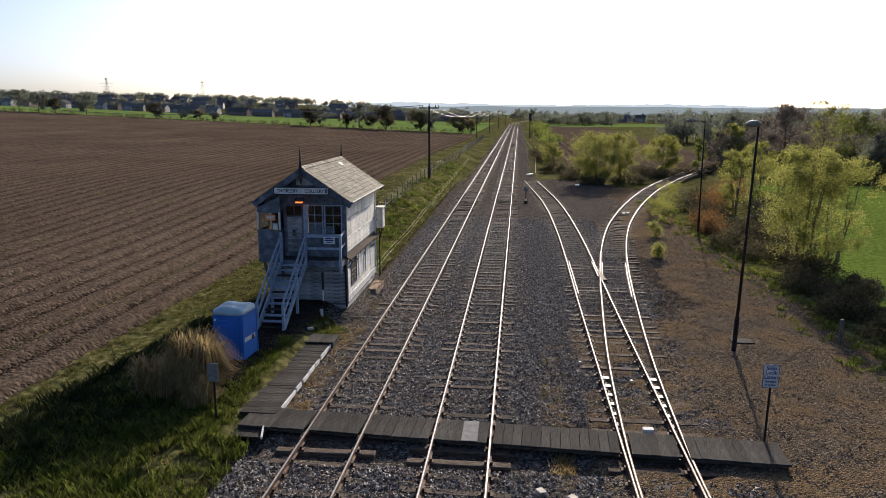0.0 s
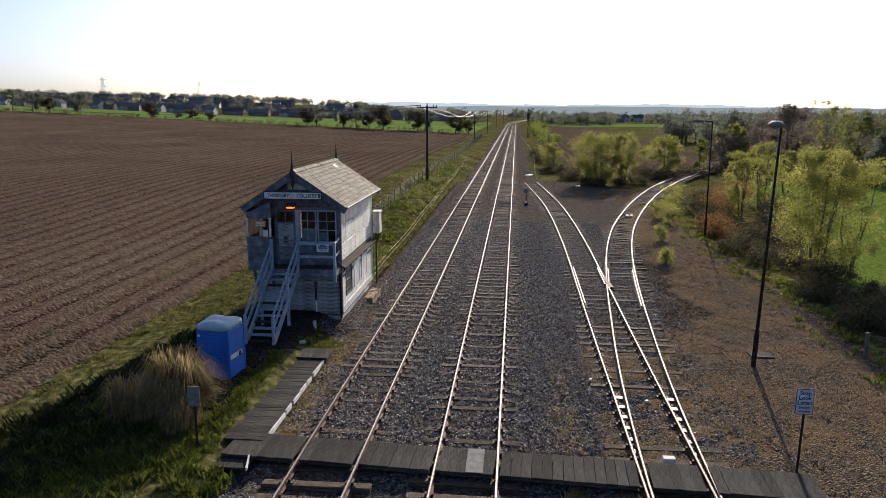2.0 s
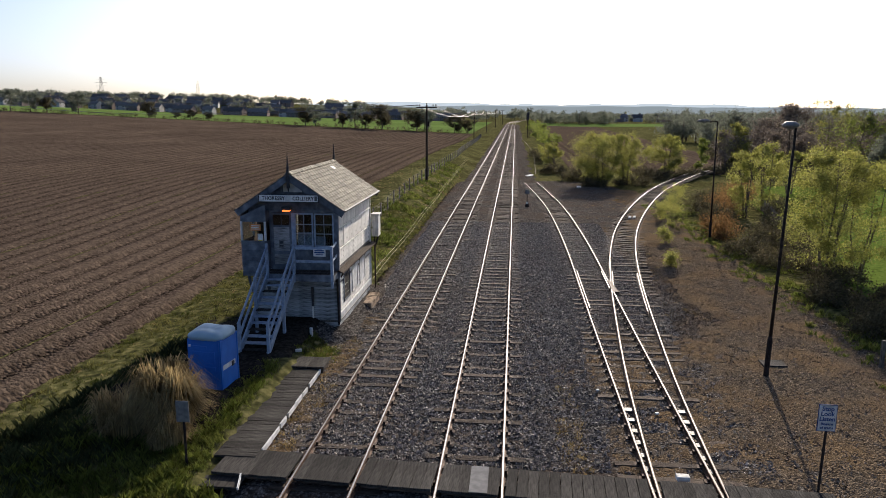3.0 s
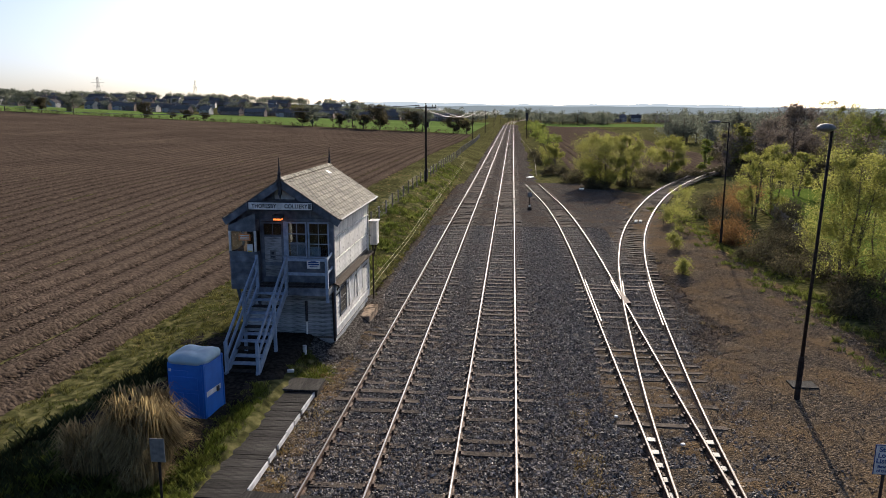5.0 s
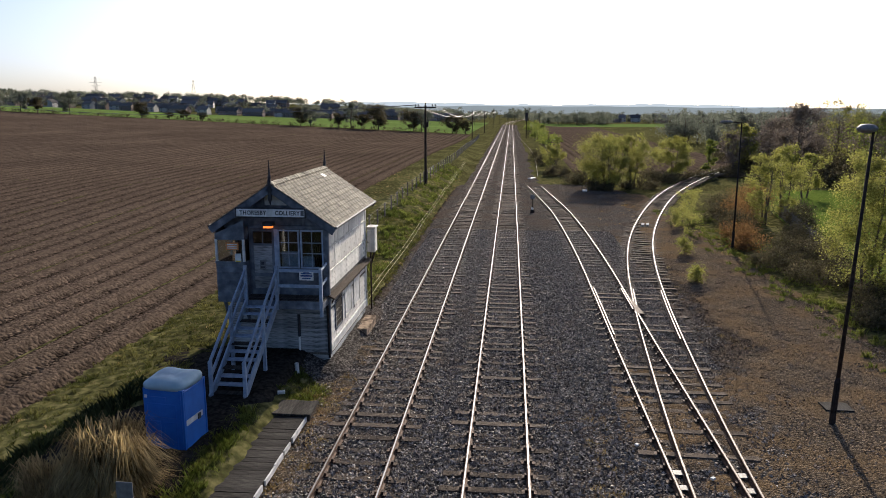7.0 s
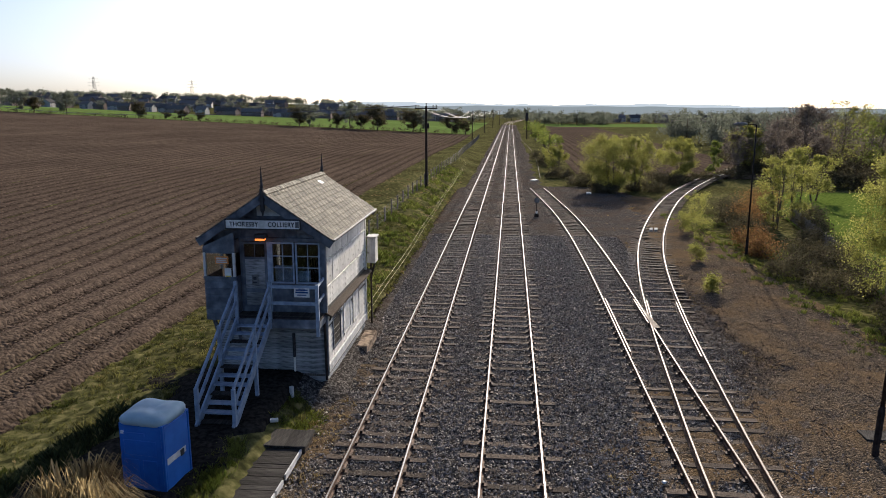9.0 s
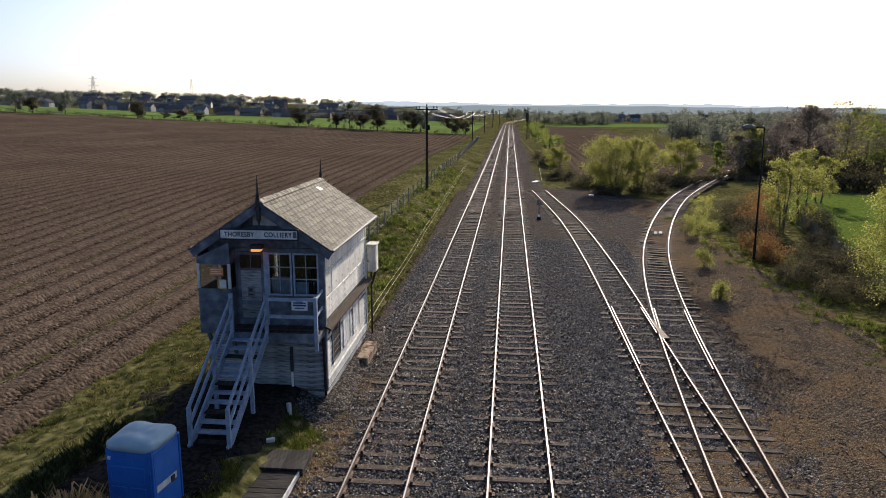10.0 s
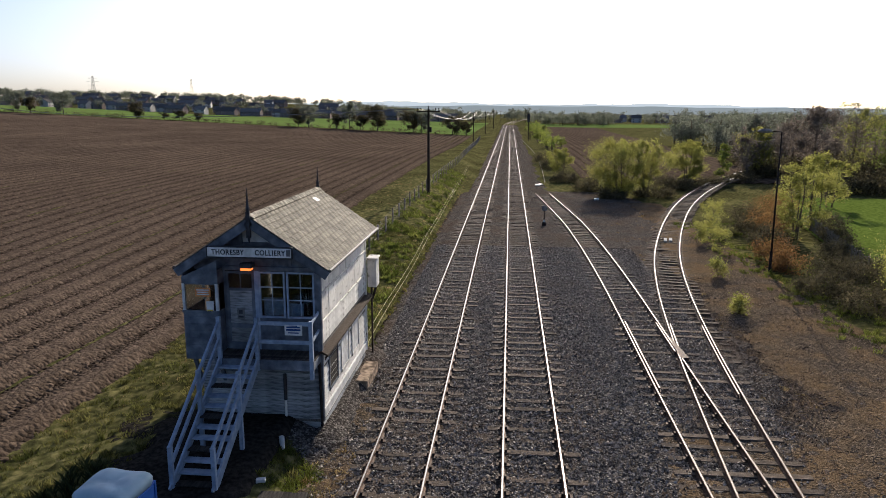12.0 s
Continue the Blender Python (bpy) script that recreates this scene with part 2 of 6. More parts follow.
M = {
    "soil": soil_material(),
    "grass_ground": material("rough_turf", [(.3, (0.025, 0.026, 0.012)), (.5, (0.072, 0.071, 0.027)), (.72, (0.18, 0.16, 0.07))], 3.2, 14, 1.0, .8, 18, coarse=0.15, coarse_amount=.35, spec=0),
    "field_green": material("young_crop", two((0.062, 0.095, 0.016), (0.125, 0.17, 0.038)), 4, 10, 1.0, 0.8, 7, coarse=0.03, coarse_amount=.15, spec=0),
    "earth": stony_material("cinder_earth", 22, (0.046, 0.037, 0.028), (0.28, 0.215, 0.15), (0.17, 0.112, 0.058), .55),
    # bare ground coloured black so that the box's shadow reads darker
    "shade_ground": material("shade_black_bare_ground", two((0.012, 0.011, 0.010), (0.036, 0.032, 0.027)), 9, 10, 1.0, .9, 30, coarse=.8, coarse_amount=.3, spec=0),
    "gravel": material("yard_gravel_stone", two((0.085, 0.066, 0.05), (0.30, 0.235, 0.175)), 5, 4, 1.0, 0, spread=.75, island=True, spec=0),
    "creosote": material("creosoted_pole_timber", two((0.022, 0.017, 0.014), (0.055, 0.042, 0.034)), 6, 7, .9, .5, 20, stretch=(6, 6, .7), spec=.1),
    # front boards greyed in the colour for their shade, unlike the cream side
    "grey_board": material("board_paint_greyed_for_shade", [(.3, (0.11, 0.112, 0.11)), (.5, (0.29, 0.30, 0.30)), (.8, (0.43, 0.44, 0.43))], 5, 10, .8, .6, 24, spread=.25, stretch=(.7, 3, 5), coarse=1.1, coarse_amount=.3, spec=.15),
    # leaf colour paled and greyed to carry the haze of distance
    "leaf_hazed": material("haze_paled_leaf", two((0.115, 0.128, 0.10), (0.19, 0.20, 0.15)), .1, 4, .9, 0, spread=.3, island=True, translucent=.5, spec=0),
    "ballast": stony_material("stone_ballast", 17, (0.03, 0.026, 0.023), (0.25, 0.228, 0.205), (0.10, 0.066, 0.042), .35),
    "stone": material("ballast_stone", two((0.065, 0.054, 0.045), (0.33, 0.285, 0.24)), 6, 4, 0.7, 0, spread=.9, island=True, spec=.35),
    "sleeper": material("weathered_sleeper_timber", two((0.05, 0.038, 0.029), (0.135, 0.106, 0.082)), 6, 8, 0.95, .6, 25, spread=.35, stretch=(0.6, 6, 6), spec=.1),
    "rail_dull": material("dull_siding_rail_steel", two((0.075, 0.06, 0.05), (0.16, 0.132, 0.11)), 3, 4, 0.55, 0.05, metal=.2, spec=.25),
    "rail_top": material("polished_rail_steel", two((0.24, 0.235, 0.23), (0.34, 0.335, 0.325)), 3, 3, 0.38, 0.05, metal=.7, spec=.4),
    "rail_side": material("rusty_rail_steel", two((0.05, 0.027, 0.018), (0.13, 0.07, 0.042)), 9, 6, 0.8, .4, metal=.2),
    "chair": material("rusty_cast_iron", two((0.035, 0.024, 0.02), (0.10, 0.062, 0.042)), 12, 5, 0.8, .5, metal=.3, spread=.2, island=True),
    "deck": material("weathered_deck_timber", two((0.026, 0.024, 0.022), (0.066, 0.06, 0.053)), 5, 8, 0.95, .7, 22, spread=.35, stretch=(5, .7, 5), coarse=.8, coarse_amount=.2, spec=.1),
    "paint_cream": material("flaking_cream_paint", [(.3, (0.22, 0.20, 0.17)), (.4, (0.60, 0.575, 0.52)), (.8, (0.76, 0.74, 0.69))], 6, 12, .75, .5, 20, spread=.12, coarse=.9, coarse_amount=.3),
    "paint_blue": material("weathered_blue_paint", [(.3, (0.066, 0.074, 0.088)), (.5, (0.112, 0.128, 0.15)), (.8, (0.21, 0.228, 0.25))], 4, 8, .7, .4, 18, spread=.15, coarse=.8, coarse_amount=.25, spec=.2),
    "paint_rail": material("pale_blue_stair_paint", two((0.20, 0.255, 0.33), (0.31, 0.375, 0.46)), 7, 8, .65, .3, 20, spread=.1),
    "paint_white": material("aged_white_paint", two((0.46, 0.46, 0.44), (0.68, 0.68, 0.66)), 5, 7, .6, .25, 20, coarse=.9, coarse_amount=.12),
    "black": material("dark_paint", two((0.02, 0.02, 0.022), (0.045, 0.045, 0.05)), 9, 5, .6, .2),
    "slate": material("lichened_roof_slate", [(.3, (0.065, 0.06, 0.046)), (.5, (0.19, 0.172, 0.13)), (.72, (0.38, 0.345, 0.26))], 7, 12, .85, .5, 22, spread=.28, coarse=.9, coarse_amount=.35, spec=.12),
    "steel_dark": material("dark_painted_steel", two((0.014, 0.011, 0.01), (0.038, 0.028, 0.024)), 8, 6, .8, .3, spec=.15),
    "galv": material("galvanised_metal", two((0.13, 0.13, 0.13), (0.22, 0.22, 0.215)), 8, 5, .65, .1, metal=.4),
    "loo_blue": material("blue_moulded_plastic", two((0.014, 0.105, 0.40), (0.02, 0.14, 0.48)), 3, 5, .42, .08, coarse=.9, coarse_amount=.12, spec=.4),
    "loo_roof": material("pale_blue_moulded_plastic", two((0.34, 0.50, 0.58), (0.46, 0.60, 0.66)), 3, 6, .45, .1, coarse=1.4, coarse_amount=.15, spec=.4, translucent=.25),
    "wood_post": material("grey_weathered_wood", two((0.07, 0.06, 0.05), (0.19, 0.165, 0.14)), 6, 8, .85, .5, 20, spread=.2, stretch=(6, 6, .7)),
    "bark": material("bark", two((0.05, 0.038, 0.028), (0.14, 0.11, 0.085)), 7, 8, .9, .7, 20, stretch=(2, 2, .6)),
    "leaf_spring": material("spring_leaf", two((0.19, 0.20, 0.045), (0.30, 0.29, 0.08)), 1.2, 5, .6, 0, spread=.5, island=True, translucent=.62, spec=.2),
    "leaf_green": material("green_leaf", two((0.115, 0.15, 0.03), (0.20, 0.225, 0.045)), 1.0, 5, .6, 0, spread=.45, island=True, translucent=.55, spec=.2),
    "leaf_dark": material("dark_bush_leaf", two((0.055, 0.05, 0.027), (0.115, 0.097, 0.055)), 1.0, 5, .8, 0, spread=.5, island=True, translucent=.35, spec=.1),
    "leaf_rust": material("dry_gorse", two((0.16, 0.085, 0.035), (0.28, 0.165, 0.06)), 1.0, 5, .8, 0, spread=.45, island=True, translucent=.4, spec=.1),
    "twig": material("bare_twigs", two((0.15, 0.12, 0.10), (0.25, 0.21, 0.17)), 2, 4, .9, 0, spread=.3, island=True, translucent=.3, spec=.1),
    "grass_blade": material("grass_blade", two((0.088, 0.115, 0.022), (0.185, 0.20, 0.05)), .8, 5, .7, 0, spread=.5, island=True, translucent=.6, spec=.1),
    "turf_blade": material("turf_blade", [(.35, (0.06, 0.075, 0.018)), (.6, (0.16, 0.15, 0.05))], .5, 6, .8, 0, spread=.5, island=True, translucent=.5, spec=.05),
    "straw": material("dead_grass_blade", two((0.21, 0.148, 0.066), (0.41, 0.315, 0.16)), 1.5, 4, .8, 0, spread=.45, island=True, translucent=.55, spec=.1),
    # near-black green: the box's shadow on the verge is in this colour
    "shade_grass": material("shade_dark_grass_blade", two((0.03, 0.04, 0.016), (0.07, 0.08, 0.032)), .8, 5, .8, 0, spread=.4, island=True, translucent=.25, spec=.1),
    "yellow_wire": material("yellowed_wire", two((0.30, 0.26, 0.10), (0.42, 0.37, 0.16)), 4, 3, .6, 0),
    "straw_cable": material("dusty_cable", two((0.24, 0.21, 0.15), (0.34, 0.30, 0.22)), 4, 3, .8, 0),
    "steel_plate": material("grey_patch_plate", two((0.09, 0.09, 0.095), (0.14, 0.14, 0.145)), 6, 6, .8, .2, spec=.2),
    "brick": material("house_brick", two((0.17, 0.135, 0.12), (0.25, 0.20, 0.175)), 1.2, 5, .95, .2, spread=.35, spec=.05),
    # crop green made paler than the near field, haze included in the colour
    "crop_hazed": material("haze_paled_crop", two((0.085, 0.135, 0.035), (0.14, 0.195, 0.06)), .6, 9, 1.0, .4, 4, coarse=0.02, coarse_amount=.2, spec=0),
    "render": material("house_render", two((0.34, 0.33, 0.30), (0.46, 0.45, 0.42)), .8, 4, .9, .1, spread=.15),
    "tile": material("house_roof_tile", two((0.10, 0.095, 0.095), (0.17, 0.16, 0.155)), 1.2, 5, 1.0, 0, spread=.35, spec=0),
}


def glass_material():
    m = bpy.data.materials.new("window_glass")
    m.use_nodes = True
    b = m.node_tree.nodes["Principled BSDF"]
    b.inputs["Base Color"].default_value = (0.75, 0.8, 0.8, 1)
    b.inputs["Roughness"].default_value = 0.06
    b.inputs["Transmission Weight"].default_value = 1.0
    b.inputs["IOR"].default_value = 1.45
    return m


M["glass"] = glass_material()


# ---- mesh helpers ----
def box(bm, x0, x1, y0, y1, z0, z1, m=None):
    vs = [bm.verts.new(v) for v in ((x0, y0, z0), (x1, y0, z0), (x1, y1, z0), (x0, y1, z0), (x0, y0, z1), (x1, y0, z1), (x1, y1, z1), (x0, y1, z1))]
    if m is not None:
        for v in vs:
            v.co = m @ v.co
    for f in ((0, 3, 2, 1), (4, 5, 6, 7), (0, 1, 5, 4), (1, 2, 6, 5), (2, 3, 7, 6), (3, 0, 4, 7)):
        bm.faces.new([vs[i] for i in f])
    return vs


def bevel(bm, w=0.01, seg=1):
    bmesh.ops.bevel(bm, geom=list(bm.edges), offset=w, segments=seg, affect="EDGES", profile=0.7)
    return bm


def cyl(bm, p0, p1, r0, r1=None, seg=8, caps=True):
    r1 = r0 if r1 is None else r1
    p0, p1 = Vector(p0), Vector(p1)
    d = (p1 - p0).normalized()
    a = d.orthogonal().normalized()
    b = d.cross(a)
    rings = []
    for p, r in ((p0, r0), (p1, r1)):
        rings.append([bm.verts.new(p + (a * math.cos(2 * math.pi * k / seg) + b * math.sin(2 * math.pi * k / seg)) * r) for k in range(seg)])
    for k in range(seg):
        bm.faces.new((rings[0][k], rings[0][(k + 1) % seg], rings[1][(k + 1) % seg], rings[1][k]))
    if caps:
        bm.faces.new(rings[0][::-1])
        bm.faces.new(rings[1])


def beam(bm, p0, p1, w, h, up=(0, 0, 1)):
    """A square-edged bar from p0 to p1, w wide and h deep."""
    p0, p1 = Vector(p0), Vector(p1)
    d = (p1 - p0).normalized()
    s = d.cross(Vector(up)).normalized()
    u = s.cross(d)
    m = Matrix((s, d, u)).transposed().to_4x4()
    m.translation = p0
    box(bm, -w / 2, w / 2, 0, (p1 - p0).length, -h / 2, h / 2, m)


def mesh_object(name, bm, mat, smooth=False):
    me = bpy.data.meshes.new(name)
    bmesh.ops.recalc_face_normals(bm, faces=list(bm.faces))
    bm.to_mesh(me)
    bm.free()
    for mm in (mat if isinstance(mat, (list, tuple)) else (mat,)):
        me.materials.append(mm)
    if smooth:
        me.polygons.foreach_set("use_smooth", [True] * len(me.polygons))
    return new(name, me)


def part(name, bm, mat, parent, label="", smooth=False):
    ob = mesh_object(name, bm, mat, smooth)
    ob.parent = parent
    ob.matrix_parent_inverse = parent.matrix_basis.inverted()
    if label:
        ob["label"] = label
    return ob


def from_arrays(name, verts, faces, mat, smooth=False):
    me = bpy.data.meshes.new(name)
    me.from_pydata(np.asarray(verts).tolist(), [], np.asarray(faces).tolist())
    me.materials.append(mat)
    if smooth:
        me.polygons.foreach_set("use_smooth", [True] * len(me.polygons))
    me.update()
    return new(name, me)


def thing(name, label, category, at=(0, 0, 0), rz=0.0, group="", kind=""):
    e = new(name)
    e.empty_display_size = 0.2
    e.matrix_basis = pose(*at, 0, 0, rz)
    return tagged(e, label, category, group, kind)


def smooth(a, b, v):
    t = np.clip((np.asarray(v, float) - a) / (b - a), 0, 1)
    return t * t * (3 - 2 * t)

# ---- the land ----
LINE_BEND, LINE_RADIUS = 420.0, 1900.0


def line_x(y):
    """Sideways shift of the main line, which bends to the right far away."""
    return np.where(np.asarray(y, float) > LINE_BEND, (np.asarray(y, float) - LINE_BEND) ** 2 / (2 * LINE_RADIUS), 0.0)


def land(x, y):
    """Height of the ground: level by the line, a low bank along the fence, rising to the village."""
    x, y = np.asarray(x, float), np.asarray(y, float)
    z = -0.22 + 0.2 * smooth(-5.7, -6.6, x)
    z = z + 0.95 * smooth(38, 76, y) * (1 - smooth(120, 210, y)) * smooth(-5.6, -9.0, x)
    z = z + 0.30 * smooth(-5.8, -6.9, x) * (1 - smooth(-10.5, -12.8, x)) * smooth(17.5, 22.5, y) * (1 - smooth(36, 46, y))
    z = z + 0.0445 * np.clip(-x * np.minimum(1, 253 / np.maximum(y, 1)) - 13, 0, 260) * smooth(20, 250, y)
    z = z + 3.2 * smooth(262, 500, y) * smooth(-150, -380, x)
    z = z + 10.0 * smooth(505, 680, y) * smooth(-60, -200, x)
    z = z - 0.5 * smooth(13, 30, x) * smooth(0, 60, y)
    return z


ground_rng = np.random.default_rng(12)


def sheet(name, xs, ys, mat, lift=0.0, relief=None, smooth_faces=True, shear=None, clods=0.0):
    X, Y = np.meshgrid(xs, ys)
    if shear is not None:
        X = X + shear(Y)
    Z = land(X, Y) + lift
    if relief is not None:
        Z = Z + relief(X, Y)
    if clods:
        Z = Z + ground_rng.normal(size=Z.shape) * clods
    v = np.stack([X.ravel(), Y.ravel(), Z.ravel()], 1)
    nx, ny = len(xs), len(ys)
    i = (np.arange(ny - 1)[:, None] * nx + np.arange(nx - 1)[None, :]).ravel()
    f = np.stack([i, i + 1, i + nx + 1, i + nx], 1)
    return from_arrays(name, v, f, mat, smooth_faces)


def ripple(x, y, s, seed=0.0):
    """Cheap smooth unevenness."""
    return (np.sin(x * s + seed) * np.cos(y * s * 1.3 + seed * 2) + 0.6 * np.sin((x + y) * s * 2.1 + seed * 3) + 0.4 * np.cos((x - 1.7 * y) * s * 3.7)) / 2


def graded(*stops):
    """Rows of coordinates: (start, step), ..., end."""
    out = []
    for (a, st), nxt in zip(stops[:-1], stops[1:]):
        b = nxt[0] if isinstance(nxt, tuple) else nxt
        out += list(np.arange(a, b - 1e-6, st))
    return np.array(out + [stops[-1]])


tagged(sheet("ground", graded((-3000, 300), (-300, 20), (-40, 1.5), (-6, 1.5), (40, 20), (300, 300), 3000),
             graded((-60, 5), (5, 1.5), (100, 10), (400, 50), (1000, 300), 4000), M["grass_ground"], relief=lambda x, y: -.6 * smooth(-8.5, -7, x) * (1 - smooth(12, 14, x)) * smooth(-54, -50, y) * (1 - smooth(75, 95, y))),
       "rough turf and open country stretching to the horizon", "ground", kind="structure")

# ploughed field with ridges that run along the line


def furrows(x, y):
    k = (x + 13.4) / FURROW
    edge = np.minimum(smooth(-13.4, -14.0, x), smooth(252, 248, y))
    prof = 0.5 + 0.33 * np.cos(2 * np.pi * k) + .17 * np.cos(4 * np.pi * k + 1)
    near = 1 + 1.6 * smooth(-34, -15, x)
    deep = .8 + .3 * np.sin(np.floor(k + .5) * 2.4)
    return edge * near * 0.12 * (1 - prof * deep) - .05


FIELD_X = np.r_[-13.4 - FURROW / 8 * np.arange(1280, 240, -1), -13.4 - FURROW / 16 * np.arange(480, -1, -1)]
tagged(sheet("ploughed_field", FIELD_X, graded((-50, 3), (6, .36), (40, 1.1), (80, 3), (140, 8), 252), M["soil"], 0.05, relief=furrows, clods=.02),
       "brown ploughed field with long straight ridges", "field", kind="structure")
tagged(sheet("green_field", graded((-700, 20), -14.5), graded((256, 12), 485), M["crop_hazed"], 0.1),
       "bright green crop field before the village", "field", kind="structure")
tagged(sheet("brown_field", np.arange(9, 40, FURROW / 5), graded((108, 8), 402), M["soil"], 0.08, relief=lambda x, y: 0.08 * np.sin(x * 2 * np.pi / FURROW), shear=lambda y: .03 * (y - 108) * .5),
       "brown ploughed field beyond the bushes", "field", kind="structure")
tagged(sheet("green_strip", graded((10, 10), 150), graded((404, 12), 490), M["crop_hazed"], 0.1),
       "narrow green crop field by the far village", "field", kind="structure")
tagged(sheet("crop_field", graded((17.5, .4), (40, 4), 120), graded((-50, 4), (8, .5), (60, 4), 92), M["field_green"], 0.12, relief=lambda x, y: 0.05 * ripple(x, y, 3.1), shear=lambda y: .2 * np.clip(y - 42, 0, 60)),
       "young green crop beyond the bramble bank", "field", kind="structure")
tagged(sheet("cinder_yard", graded((3.2, .16), 14.5), graded((-50, 1.5), (9, .18), (40, .35), 82), M["earth"], 0.06, clods=.007,
             relief=lambda x, y: 0.012 * ripple(x, y, 2.3, 1) - .12 * smooth(13, 14.5, x) - .12 * smooth(3.6, 3.2, x) - .16 * (1 - smooth(8.2, 9.2, x - 2.4 * smooth(50, 72, y) + .8 * ripple(x, y, .7, 2))) * smooth(29, 36, y) - .1 * (1 - smooth(5.9, 6.4, x)) * smooth(.1, .5, ripple(x, y, .9, 7))),
       "bare cinder and dry moss yard beside the sidings", "ground", kind="structure")
# ballast bed under all the tracks, with a shoulder on the left
tagged(sheet("ballast_bed", graded((-6.4, .16), 12.8), graded((-50, 1.5), (3, .2), (60, .5), (100, 2), (140, 8), 430), M["ballast"], 0.0, clods=.016,
             relief=lambda x, y: np.where(x < -5.2, -.06, .02) + .022 * np.clip(smooth(-6.4, -5.0, x), 0, 1) + .02 * ripple(x, y, 4.0, 2) - .1 * smooth(16.0, 16.7, y) * (1 - smooth(17.2, 17.6, y)) * smooth(8.4, 7.4, x) * smooth(-6.4, -5.6, x) - .2 * smooth(8.2, 8.9, x + 1.1 * ripple(x, y, .55, 4) - 2.6 * smooth(50, 72, y)) - .5 * smooth(3.0, 4.6, x + .7 * ripple(x, y, .4, 1)) * smooth(86, 108, y) - .2 * smooth(-5.8, -6.4, x)
             - .2 * smooth(-5.7, -6.6, x) - .3 * smooth(-5.8, -6.9, x) * smooth(17.5, 22.5, y) * (1 - smooth(36, 46, y)) - .95 * smooth(38, 76, y) * (1 - smooth(120, 210, y)) * smooth(-5.6, -9.0, x)),
       "dark grey crushed stone ballast bed", "ballast", kind="structure")
tagged(sheet("mossy_cess", graded((-5.75, .15), -4.45), graded((18.9, .18), 32), M["earth"], .07, clods=.018, relief=lambda x, y: -.1 * smooth(-4.75, -4.45, x) - .12 * smooth(.0, .5, ripple(x, y, 1.1, 3)) - .25 * smooth(-5.7, -5.8, x)),
       "dry brown moss between the ballast and the walkway", "ground", kind="structure")
tagged(sheet("verge_turf", graded((-13.6, .2), -6.0), graded((-50, 1.5), (8, .2), (46, .4), 110), M["grass_ground"], .02, clods=.03, relief=lambda x, y: .03 * ripple(x, y, 1.7, 2)),
       "uneven olive turf of the verge", "ground", kind="structure")

# bare ground in the box's shadow, with the shade put into its colour
tagged(sheet("ash_path", graded((-11.4, .2), -6.5), graded((16.5, .2), 29.2), M["shade_ground"], .13, clods=.015, relief=lambda x, y: .14 * smooth(25.6, 28.2, y) -.24 * smooth(-9.6, -10.6, x + .16 * (26 - y) + .6 * ripple(x, y, 1.2, 2)) - .24 * smooth(-7.2, -6.7, x + .4 * ripple(x, y, 1.6, 4) - .9 * smooth(24.2, 25.6, y) * (1 - smooth(-6.9, -6.2, x))) - .24 * smooth(20.6, 18.2, y + .7 * ripple(x, y, 1.1, 1))),
       "bare ground before the signal box, blackened to deepen its shadow", "ground", kind="structure")

tagged(sheet("ballast_shoulder", graded((-6.5, .14), -4.86), graded((26.6, .18), 37), M["ballast"], 0, clods=.02, relief=lambda x, y: -.06 + np.where(x < -5.65, -.18 * smooth(-5.65, -6.5, x), 0) + .46 * smooth(-4.9, -5.75, x + .12 * ripple(x, y, 1.5)) * smooth(26.8, 28.9, y) * (1 - smooth(35.6, 37, y))),
       "bank of dark ballast heaped against the signal box", "ballast", kind="structure")

# ---- tracks ----
GAUGE = 1.505   # between rail centres
RAIL_H = 0.155


def rail_mesh(xs, ys, top="rail_top"):
    """A rail along the points: foot, web and head, swept; the head's top has its own, polished material."""
    prof = ((-.065, -.155), (-.065, -.143), (-.012, -.125), (-.012, -.04), (-.034, -.03), (-.034, -.006), (-.018, 0), (.018, 0), (.034, -.006), (.034, -.03), (.012, -.04), (.012, -.125), (.065, -.143), (.065, -.155))
    n = len(prof)
    xs, ys = np.asarray(xs, float), np.asarray(ys, float)
    dx, dy = np.gradient(xs), np.gradient(ys)
    l = np.hypot(dx, dy)
    sx, sy = dy / l, -dx / l
    v = [(x + a * p, y + b * p, h) for x, y, a, b in zip(xs, ys, sx, sy) for p, h in prof]
    f, mi = [], []
    for i in range(len(xs) - 1):
        for k in range(n):
            k2 = (k + 1) % n
            f.append((i * n + k, i * n + k2, (i + 1) * n + k2, (i + 1) * n + k))
            mi.append(1 if k == 6 else 0)
    f.append(tuple(range(n)))
    f.append(tuple(range((len(xs) - 1) * n, len(xs) * n))[::-1])
    mi += [0, 0]
    me = bpy.data.meshes.new("rail")
    me.from_pydata(v, [], f)
    me.materials.append(M["rail_side"])
    me.materials.append(M[top])
    me.polygons.foreach_set("material_index", mi)
    me.update()
    return me


def offset(xs, ys, d):
    dx, dy = np.gradient(xs), np.gradient(ys)
    l = np.hypot(dx, dy)
    return xs + dy / l * d, ys - dx / l * d


def sleeper_mesh(length):
    bm = bmesh.new()
    box(bm, -length / 2, length / 2, -.125, .125, -.15, 0)
    bevel(bm, .012)
    me = bpy.data.meshes.new("sleeper")
    bm.to_mesh(me)
    bm.free()
    me.materials.append(M["sleeper"])
    return me


SLEEPERS = {w: sleeper_mesh(w) for w in (2.6, 3.0, 3.4, 3.8, 4.3, 4.8)}


